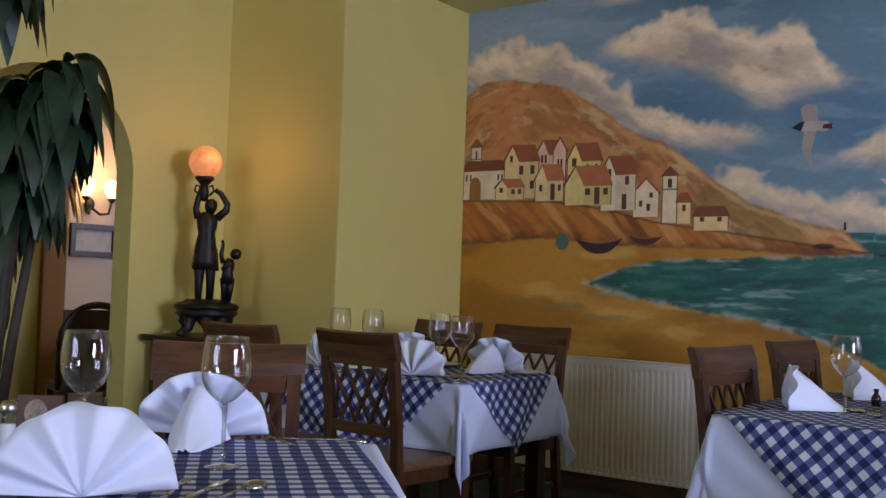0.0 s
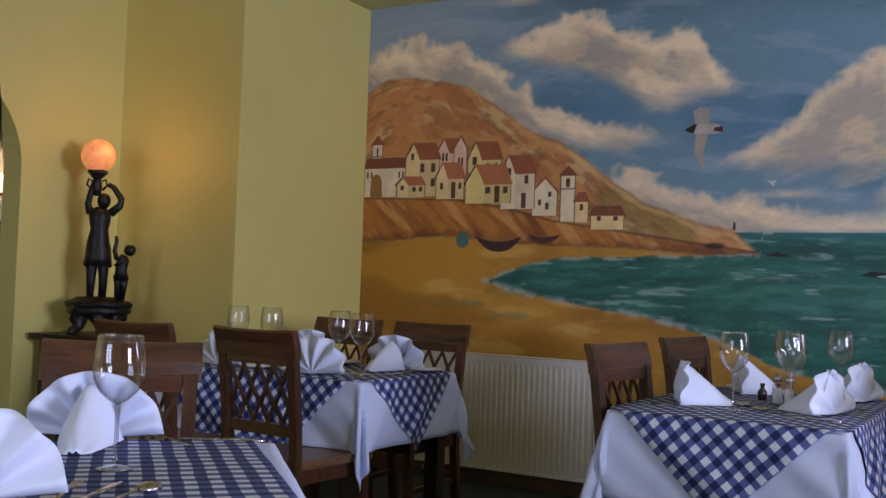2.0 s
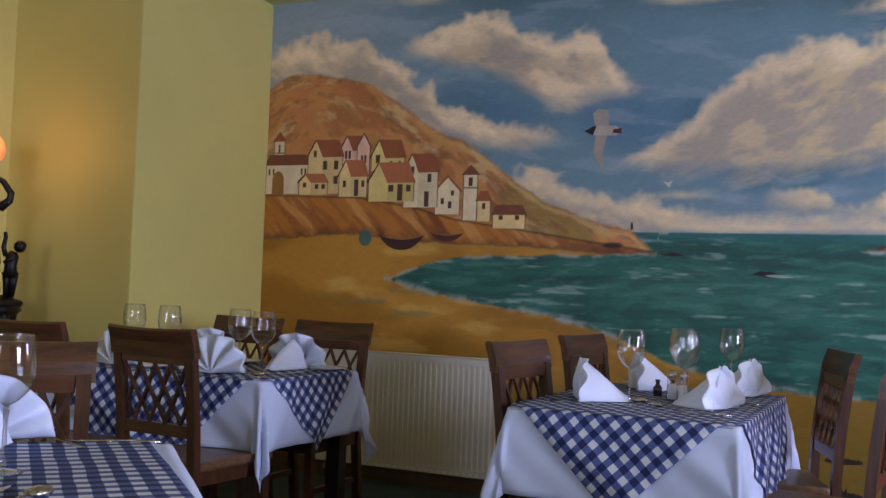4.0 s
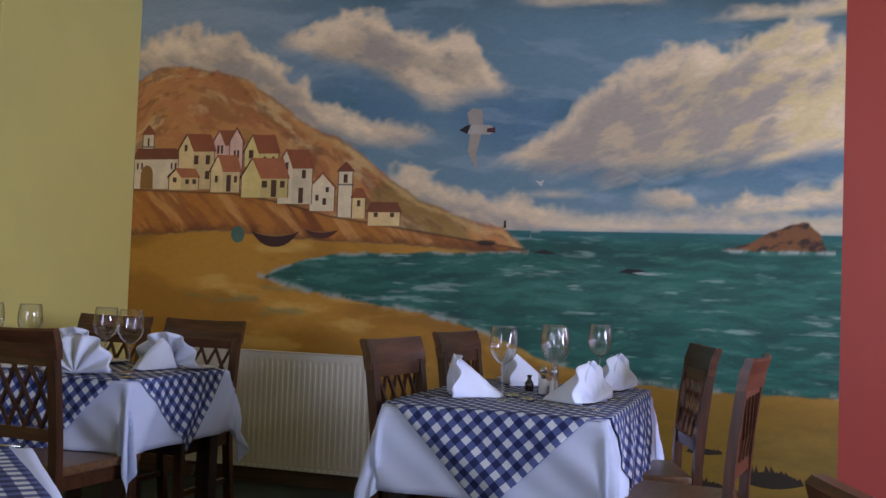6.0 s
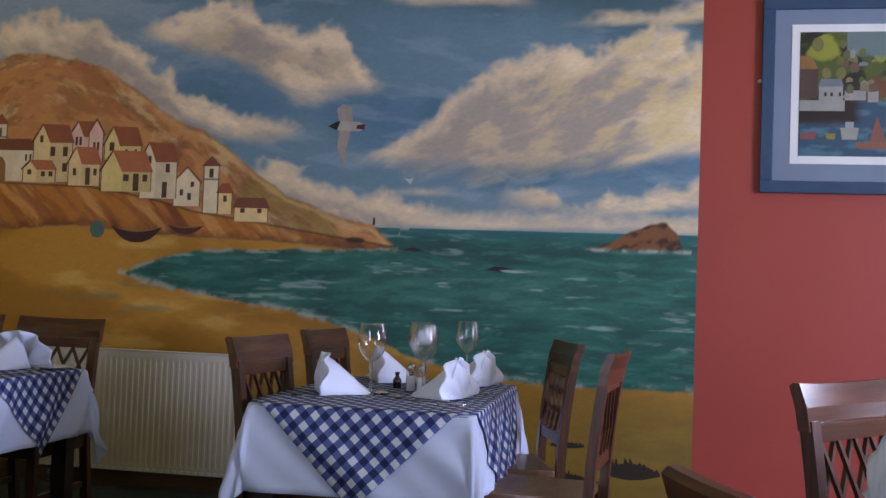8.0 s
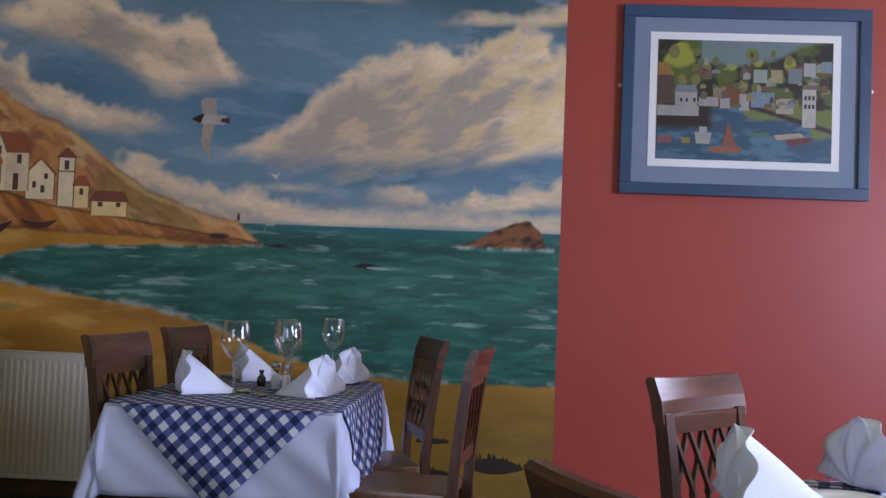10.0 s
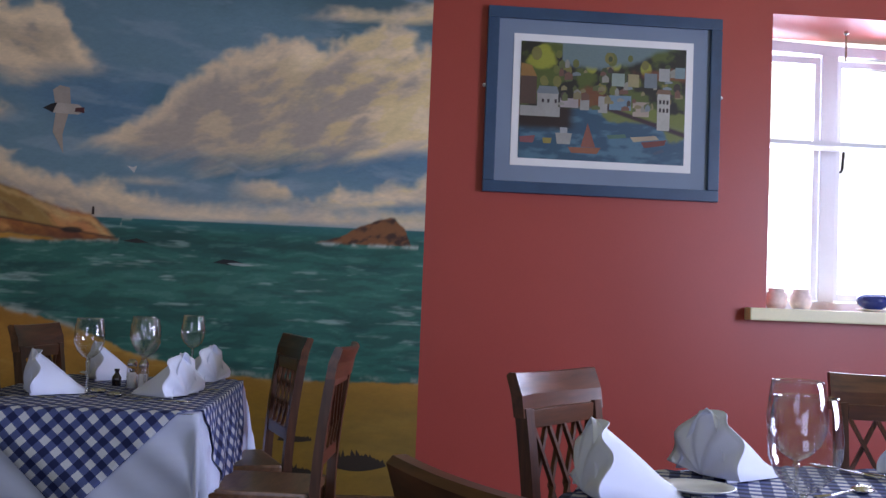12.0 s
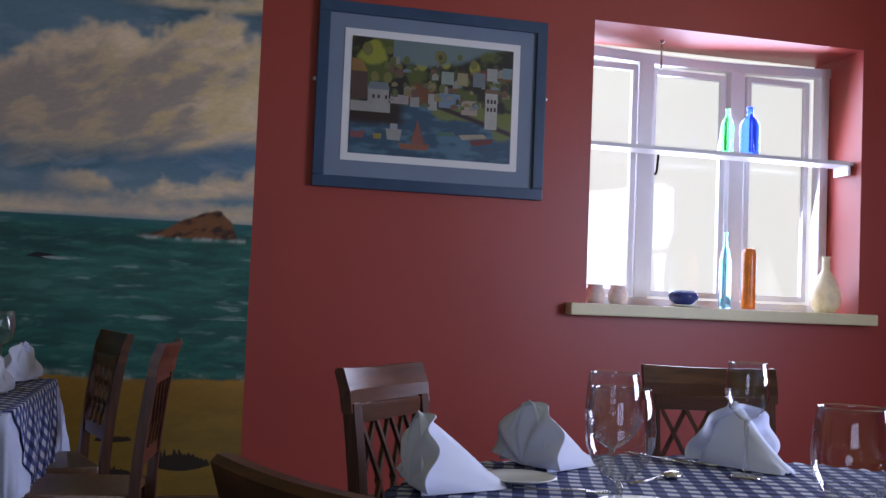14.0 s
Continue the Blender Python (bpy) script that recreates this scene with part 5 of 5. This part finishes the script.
def build_plate():
    bm = bmesh.new()
    lathe(bm, [(0, 0.004), (0.045, 0.004), (0.06, 0.008), (0.08, 0.014), (0.082, 0.016), (0.078, 0.017), (0.058, 0.011), (0.044, 0.008), (0, 0.008)], 32)
    return tagged(part("side_plate", bm, M_CHINA, None, "", True), "small white china side plate on the cloth", "plate", "side plates")


def build_fork():
    f = thing("fork", "steel table fork lying on the cloth", "cutlery", "forks")
    bm = bmesh.new()
    sweep(bm, [(0, -0.1, 0.004), (0, -0.03, 0.004), (0, 0.03, 0.006), (0, 0.05, 0.005)], [0.007, 0.005, 0.004, 0.011], 8, 0.3)
    part("handle", bm, M_STEEL, f, "", True)
    for x in (-0.0085, -0.0028, 0.0028, 0.0085):
        bm = bmesh.new()
        sweep(bm, [(x, 0.048, 0.004), (x, 0.07, 0.003), (x, 0.1, 0.006)], [0.0022, 0.002, 0.0012], 6)
        part("tine", bm, M_STEEL, f)
    return f


def build_knife():
    f = thing("knife", "steel table knife lying on the cloth", "cutlery", "knives")
    bm = bmesh.new()
    sweep(bm, [(0, -0.11, 0.004), (0, -0.06, 0.005), (0, 0.0, 0.005)], [0.008, 0.008, 0.006], 8, 0.4)
    part("handle", bm, M_STEEL, f, "", True)
    bm = bmesh.new()
    sweep(bm, [(0, 0.0, 0.004), (0, 0.05, 0.003), (0.002, 0.1, 0.003), (0.004, 0.12, 0.003)], [0.007, 0.01, 0.009, 0.002], 8, 0.12)
    part("blade", bm, M_STEEL, f, "", True)
    return f


def build_spoon():
    f = thing("spoon", "steel spoon lying bowl down on the cloth", "cutlery", "spoons")
    bm = bmesh.new()
    sweep(bm, [(0, -0.1, 0.004), (0, -0.03, 0.004), (0, 0.04, 0.009)], [0.007, 0.005, 0.004], 8, 0.35)
    part("handle", bm, M_STEEL, f, "", True)
    bm = bmesh.new()
    ball(bm, (0, 0.068, 0.006), 0.033, (0.66, 1, 0.33))
    part("bowl", bm, M_STEEL, f, "", True)
    return f


M_SALT = plain("salt_grains", (0.8, 0.8, 0.8), 0.9, 0.05, 30, 300, 0.3)


def build_shaker():
    s = thing("salt_shaker", "clear glass salt shaker with a white fill", "shaker", "shakers")
    bm = bmesh.new()
    lathe(bm, [(0, 0), (0.02, 0), (0.021, 0.004), (0.018, 0.075), (0.017, 0.085), (0, 0.085)], 20)
    part("body", bm, M_GLASS, s, "", True)
    bm = bmesh.new()
    lathe(bm, [(0, 0.003), (0.0175, 0.003), (0.0155, 0.06), (0, 0.06)], 20)
    part("fill", bm, M_SALT, s, "white salt", True)
    bm = bmesh.new()
    lathe(bm, [(0.0172, 0.085), (0.0185, 0.087), (0.0185, 0.1), (0.012, 0.11), (0, 0.112)], 20)
    part("cap", bm, M_STEEL, s, "steel cap", True)
    return s


def place(key, build, x, y, turn=0, z=TOP):
    return repeat(key, build, pose(x, y, z, 0, 0, turn))


def wine(x, y):
    return place("glass", build_glass, x, y, random.uniform(0, 360))


def napkin(x, y, turn, soft=False):
    if soft:
        return place("soft_napkin", lambda: build_napkin(4, 0.011, 0.15, 0.085, 0.155, 0.012, 0.19), x, y, turn)
    return place("napkin", build_napkin, x, y, turn)


# table by the pillar, long side to the room
CHAIR_LABEL = "dark mahogany-stained chair with a crossed-slat back"
G1, G2, G3, G4 = "chairs at the pillar table", "chairs at the mural table", "chairs at the window table", "chairs at the near table"
table_set(-2.97, 3.79, 0, (1.2, 0.76), "dark wooden table under gingham by the pillar", 0.28, 0.66, 45, None, 1)
chair(-2.58, 3.08, -5, G1, CHAIR_LABEL)
chair(-3.18, 3.02, 0, G1, CHAIR_LABEL)
chair(-2.64, 4.33, 180, G1, CHAIR_LABEL)
chair(-3.16, 4.33, 177, G1, CHAIR_LABEL)
for x, y in ((-2.66, 3.65), (-2.42, 3.48), (-3.24, 3.64), (-3.03, 3.63)):
    wine(x, y)
for x, y, a in ((-2.58, 4.0, 180), (-3.08, 4.02, 170), (-2.66, 3.46, 5), (-3.2, 3.47, -5)):
    napkin(x, y, a)
for x, y in ((-2.42, 4.0), (-2.9, 4.03), (-3.0, 3.5)):
    place("plate", build_plate, x, y)
for x, y, a in ((-2.72, 3.98, 178), (-2.55, 3.6, 0)):
    place("fork", build_fork, x, y, a)
place("knife", build_knife, -2.44, 3.85, 182)
place("spoon", build_spoon, -2.45, 3.62, 150)

# table before the mural, short side to the room
table_set(-0.88, 3.9, 0, (0.76, 1.22), "dark wooden table under gingham before the mural", 0.29, 0.67, 45, None, 4)
chair(-1.27, 3.58, -98, G2, CHAIR_LABEL)
chair(-1.29, 4.46, -98, G2, CHAIR_LABEL)
chair(-0.33, 4.23, 107, G2, CHAIR_LABEL)
chair(-0.12, 3.66, 83, G2, CHAIR_LABEL)
for x, y in ((-0.92, 3.6), (-0.83, 4.05), (-0.76, 3.76), (-0.7, 4.42)):
    wine(x, y)
for x, y, a in ((-1.14, 3.66, -67), (-1.08, 4.26, -66), (-0.6, 3.7, 74), (-0.58, 4.28, 74)):
    napkin(x, y, a, True)
place("shaker", build_shaker, -0.84, 3.92)
place("shaker", build_shaker, -0.79, 3.88)
for x, y in ((-1.12, 3.82), (-0.62, 4.42), (-1.08, 4.42)):
    place("plate", build_plate, x, y)
for key, fn, x, y, a in (("spoon", build_spoon, -0.78, 3.62, 60), ("fork", build_fork, -1.1, 3.52, -88), ("knife", build_knife, -0.66, 3.5, 92), ("fork", build_fork, -0.62, 3.95, 92), ("spoon", build_spoon, -0.98, 3.72, -60)):
    place(key, fn, x, y, a)

# round table by the window
table_set(1.15, 1.72, 0, (1.1, 1.1), "round table under gingham beside the red wall", 0.3, 0.8, -19, 0.78, 7)
chair(0.585, 2.62, -130, G3, CHAIR_LABEL)
chair(1.62, 2.87, 169, G3, CHAIR_LABEL)
chair(0.235, 1.02, -58, G3, CHAIR_LABEL)
for x, y in ((0.635, 1.4), (0.765, 1.72), (1.3, 2.16), (0.86, 1.17)):
    wine(x, y)
for x, y, a in ((0.47, 2.06, -90), (0.8, 2.31, -76), (1.39, 2.38, -168)):
    napkin(x, y, a, True)
for x, y in ((0.72, 2.1), (0.86, 1.8)):
    place("plate", build_plate, x, y)
for key, fn, x, y, a in (("spoon", build_spoon, 1.05, 2.12, -60), ("fork", build_fork, 0.78, 2.0, -110), ("knife", build_knife, 1.24, 2.38, 35), ("fork", build_fork, 1.2, 2.42, 25)):
    place(key, fn, x, y, a)

# near table, turned half a right angle
table_set(-1.77, 1.26, -45, (0.84, 1.2), "dark wooden table under gingham beside the plant", 0.28, (0.62, 0.575), 3, None, 10)
chair(-2.14, 1.94, -138, G4, CHAIR_LABEL)
wine(-1.6, 1.45)
wine(-1.88, 1.31)
napkin(-1.53, 1.07, 52)
napkin(-1.93, 1.68, -140)
place("shaker", build_shaker, -2.04, 1.235)
for key, fn, x, y, a in (("fork", build_fork, -1.78, 1.78, 70), ("knife", build_knife, -1.7, 1.86, 120), ("spoon", build_spoon, -1.375, 1.275, 13), ("knife", build_knife, -1.43, 1.255, 28), ("fork", build_fork, -1.475, 1.225, 36)):
    place(key, fn, x, y, a)


# ---- things in the window ----
def turned(name, profile, material, x, y, z, label, category, seg=24):
    bm = bmesh.new()
    lathe(bm, profile, seg)
    ob = part(name, bm, material, None, "", True)
    tagged(ob, label, category)
    ob.location = (x, y, z)
    return ob


BOTTLE = [(0, 0), (0.036, 0), (0.038, 0.006), (0.038, 0.16), (0.03, 0.19), (0.013, 0.215), (0.012, 0.25), (0.015, 0.252), (0.015, 0.262), (0, 0.264)]
M_GREENGL, M_BLUEGL, M_AQUA = glass("green_glass", (0.12, 0.75, 0.2)), glass("cobalt_glass", (0.03, 0.08, 0.85)), glass("aqua_glass", (0.35, 0.75, 0.95))
M_ORANGE = plain("orange_glaze", (0.85, 0.22, 0.03), 0.3, 0.2, 12, 60, 0.05)
M_NAVY = plain("navy_glaze", (0.02, 0.035, 0.2), 0.2, 0.2, 12, 60, 0.05)
M_PINKJ = plain("pink_stoneware", (0.76, 0.62, 0.6), 0.4, 0.15, 14, 60, 0.05)
M_SAND = plain("sandy_stoneware", (0.84, 0.72, 0.48), 0.4, 0.15, 14, 60, 0.05)
turned("bottle", BOTTLE, M_GREENGL, 3.13, 5.5, 2.107, "green glass bottle on the window shelf", "bottle")
turned("bottle", [(r * 1.6, z * 1.08) for r, z in BOTTLE], M_BLUEGL, 3.28, 5.5, 2.107, "cobalt blue glass bottle on the window shelf", "bottle")
turned("bottle", [(r * 0.95, z * 1.75) for r, z in BOTTLE], M_AQUA, 3.14, 5.5, 1.164, "tall aqua glass bottle on the window sill", "bottle")
turned("vase", [(0, 0), (0.04, 0), (0.042, 0.02), (0.042, 0.33), (0.036, 0.365), (0.02, 0.37), (0, 0.365)], M_ORANGE, 3.3, 5.5, 1.164, "slim orange ceramic vase on the window sill", "vase")
turned("bowl", [(0, 0), (0.05, 0), (0.085, 0.03), (0.088, 0.06), (0.07, 0.085), (0.062, 0.08), (0.075, 0.055), (0.05, 0.015), (0, 0.012)], M_NAVY, 2.87, 5.5, 1.176, "navy glazed bowl on a saucer in the window", "bowl")
turned("saucer", [(0, 0), (0.07, 0), (0.12, 0.01), (0.118, 0.013), (0.07, 0.006), (0, 0.006)], M_CHINA, 2.9, 5.5, 1.164, "pale china saucer on the window sill", "saucer")
for x in (2.31, 2.45):
    turned("jug", [(0, 0), (0.045, 0), (0.06, 0.03), (0.058, 0.07), (0.043, 0.095), (0.048, 0.11), (0.042, 0.108), (0.038, 0.09), (0, 0.02)], M_PINKJ, x, 5.5, 1.164, "small pinkish stoneware jug on the window sill", "jug")
turned("flask", [(0, 0), (0.06, 0), (0.085, 0.04), (0.09, 0.12), (0.06, 0.2), (0.025, 0.26), (0.022, 0.33), (0.03, 0.345), (0, 0.345)], M_SAND, 3.83, 5.5, 1.164, "sandy stoneware flask on the window sill", "flask")


# ---- next room ----
def build_sconce(y):
    s = thing("wall_sconce", "black iron wall light with two glowing shades", "lamp", "sconces")
    x = -7.0
    bm = bmesh.new()
    ball(bm, (x + 0.03, y, 1.7), 0.045, (0.5, 1, 1.2))
    part("back_plate", bm, M_IRON, s, "", True)
    for k in (-1, 1):
        bm = bmesh.new()
        sweep(bm, [(x + 0.04, y, 1.68), (x + 0.1, y + k * 0.05, 1.62), (x + 0.14, y + k * 0.1, 1.63), (x + 0.15, y + k * 0.115, 1.72)], 0.01)
        part("arm", bm, M_IRON, s, "", True)
        bm = bmesh.new()
        lathe(bm, [(0.0, 1.72), (0.02, 1.72), (0.035, 1.75), (0.0, 1.75)], 14, Matrix.Translation((x + 0.15, y + k * 0.115, 0)))
        part("cup", bm, M_IRON, s, "", True)
        bm = bmesh.new()
        lathe(bm, [(0.028, 1.751), (0.05, 1.79), (0.06, 1.85), (0.05, 1.88), (0, 1.9)], 18, Matrix.Translation((x + 0.15, y + k * 0.115, 0)))
        part("shade", bm, M_SHADE, s, "glowing warm glass shade", True)
    d = bpy.data.lights.new("sconce_glow", "POINT")
    d.energy, d.color, d.shadow_soft_size = 9, (1.0, 0.55, 0.22), 0.08
    new("sconce_glow", d).location = (x + 0.22, y, 1.95)


build_sconce(4.82)
fr = thing("framed_certificate", "small framed pale print in a dark frame", "picture")
bm = bmesh.new()
for a in ((4.67, 5.1, 1.285, 1.33), (4.67, 5.1, 1.5, 1.545), (4.67, 4.715, 1.33, 1.5), (5.055, 5.1, 1.33, 1.5)):
    box(bm, -6.998, -6.97, a[0], a[1], a[2], a[3], 0.004)
part("frame", bm, M_DARK, fr)
part("sheet", boxed(-6.996, -6.99, 4.7, 5.07, 1.32, 1.51), plain("pale_print", (0.5, 0.54, 0.55), 0.6, 0.2, 6, 60, 0.05), fr, "pale blue-grey print")
bt = thing("dining_table", "small table in the next room under white linen", "table", "restaurant tables")
part("tabletop", boxed(-6.55, -5.75, 4.2, 5.4, 0.72, 0.75, 0.006), M_DARK, bt)
for x in (-6.5, -5.8):
    for y in (4.25, 5.35):
        part("leg", boxed(x - 0.03, x + 0.03, y - 0.03, y + 0.03, 0, 0.719, 0.004), M_DARK, bt)
ob = cloth_object("white_tablecloth", (0.62, 0.82), 0, (0.4, 0.6), 0.752, 0.0, M_WHITE, cells=30, seed=3)
tagged(ob, "white linen cloth on the table in the next room", "tablecloth", "white cloths")
ob.location = (-6.15, 4.8, 0)
for x, y in ((-6.1, 4.55), (-6.2, 4.95)):
    wine(x, y)


def build_round_chair():
    """A dark chair with a hooped back; faces -x."""
    c = thing("hoop_chair", "dark wooden chair with a round hooped back", "chair", "next room chairs")
    bm = bmesh.new()
    pts = [(0, 0.23 * math.cos(math.pi * (1 - i / 16)), 0.62 + 0.34 * math.sin(math.pi * i / 16) ** 0.7) for i in range(17)]
    sweep(bm, [(0, -0.22, 0.44)] + pts + [(0, 0.22, 0.44)], 0.022, 8)
    part("hoop", bm, M_DARK, c, "", True)
    part("back_panel", boxed(-0.012, 0.012, -0.21, 0.21, 0.46, 0.93, 0.01), M_DARK, c)
    part("seat", boxed(-0.42, 0.02, -0.22, 0.22, 0.42, 0.47, 0.015), M_DARK, c)
    for x in (-0.38, -0.02):
        for y in (-0.18, 0.18):
            part("leg", boxed(x - 0.02, x + 0.02, y - 0.02, y + 0.02, 0, 0.419, 0.004), M_DARK, c)
    return c


build_round_chair().matrix_world = pose(-5.45, 3.87, 0, 0, 0, -20)


# ---- plant ----
def build_plant(px, py):
    p = thing("potted_plant", "tall dark green broad-leaved plant in a pot", "plant")
    rg = random.Random(11)
    bm = bmesh.new()
    lathe(bm, [(0, 0), (0.14, 0), (0.16, 0.02), (0.19, 0.3), (0.2, 0.32), (0.18, 0.32), (0.17, 0.28), (0, 0.27)], 28)
    part("pot", bm, M_OCHRE, p, "ochre plant pot", True)
    tips = [(0.0, 0.02, 2.36), (0.19, 0.17, 1.87), (0.12, 0.08, 1.78), (0.1, 0.1, 1.6), (-0.02, 0.03, 1.3), (-0.04, 0.01, 0.98)]
    for tx, ty, tz in tips:
        bm = bmesh.new()
        sweep(bm, [(tx * 0.2, ty * 0.2, 0.26), (tx * 0.5, ty * 0.5, tz * 0.5), (tx, ty, tz)], [0.022, 0.018, 0.011])
        part("cane", bm, M_STEM, p, "", True)
    for tx, ty, tz in tips:
        for k in range(34):
            ang = k * 2.4 + rg.uniform(-0.3, 0.3)
            rise = rg.uniform(-0.1, 0.9)
            length = rg.uniform(0.24, 0.38)
            wide = rg.uniform(0.036, 0.054)
            if tz < 1.4:
                length *= 0.6
            bm = bmesh.new()
            d = Vector((math.cos(ang), math.sin(ang), 0))
            side = Vector((-d.y, d.x, 0))
            base = Vector((tx, ty, tz + rg.uniform(-0.22, 0.05)))
            rows = []
            n = 9
            for i in range(n + 1):
                t = i / n
                out = length * (t - 0.38 * t * t)
                c = base + d * out * 0.85 + Vector((0, 0, length * (rise * 0.6 * t - (0.85 + 0.35 * rise) * t * t)))
                w = wide * math.sin(math.pi * min(1, 0.04 + 0.955 * t ** 0.85)) ** 0.75
                rows.append([bm.verts.new(c - side * w + Vector((0, 0, 0.3 * w))), bm.verts.new(c), bm.verts.new(c + side * w + Vector((0, 0, 0.3 * w)))])
            for a, b in zip(rows, rows[1:]):
                for q in range(2):
                    bm.faces.new((a[q], a[q + 1], b[q + 1], b[q]))
            part("leaf", bm, M_LEAF, p, "", True)
    p.matrix_world = pose(px, py, 0)


build_plant(-3.4, 1.92)


# ---- stand with an oval card on the near table ----
ms = thing("card_stand", "small brown table card with a pale oval", "card", "", pose(-2.24, 1.44, TOP, 0, 0, 40) @ Matrix.Scale(0.72, 4))
part("card", boxed(-0.075, 0.075, -0.012, 0.012, 0.0, 0.125, 0.004), plain("brown_card", (0.1, 0.05, 0.03), 0.6, 0.15, 9, 80, 0.1), ms)
bm = bmesh.new()
lathe(bm, [(0, 0), (0.045, 0), (0.045, 0.003), (0, 0.003)], 28, Matrix.Translation((-0.01, -0.0125, 0.065)) @ pose(0, 0, 0, 90) @ Matrix.Diagonal((0.85, 1.05, 1, 1)))
part("oval", bm, plain("pale_oval_print", (0.3, 0.22, 0.17), 0.6, 0.5, 40, 120, 0.05), ms, "pale oval picture")
place("tumbler", lambda: tagged(part("tumbler", (lambda b: (lathe(b, [(0, 0), (0.028, 0), (0.036, 0.09), (0.0345, 0.09), (0.027, 0.006), (0, 0.006)], 28), b)[1])(bmesh.new()), M_GLASS, None, "", True), "clear glass tumbler beside the table card", "glass"), -2.12, 1.5)

M_SAUCE = plain("dark_sauce_bottle", (0.02, 0.012, 0.01), 0.2, 0.3, 12, 60, 0.05)
for x, y in ((-0.92, 4.03), (-0.87, 4.06)):
    turned("sauce_bottle", [(0, 0), (0.017, 0), (0.018, 0.032), (0.008, 0.046), (0.008, 0.056), (0.01, 0.056), (0.01, 0.064), (0, 0.064)], M_SAUCE, x, y, TOP, "small dark sauce bottle on the gingham cloth", "bottle", 18)
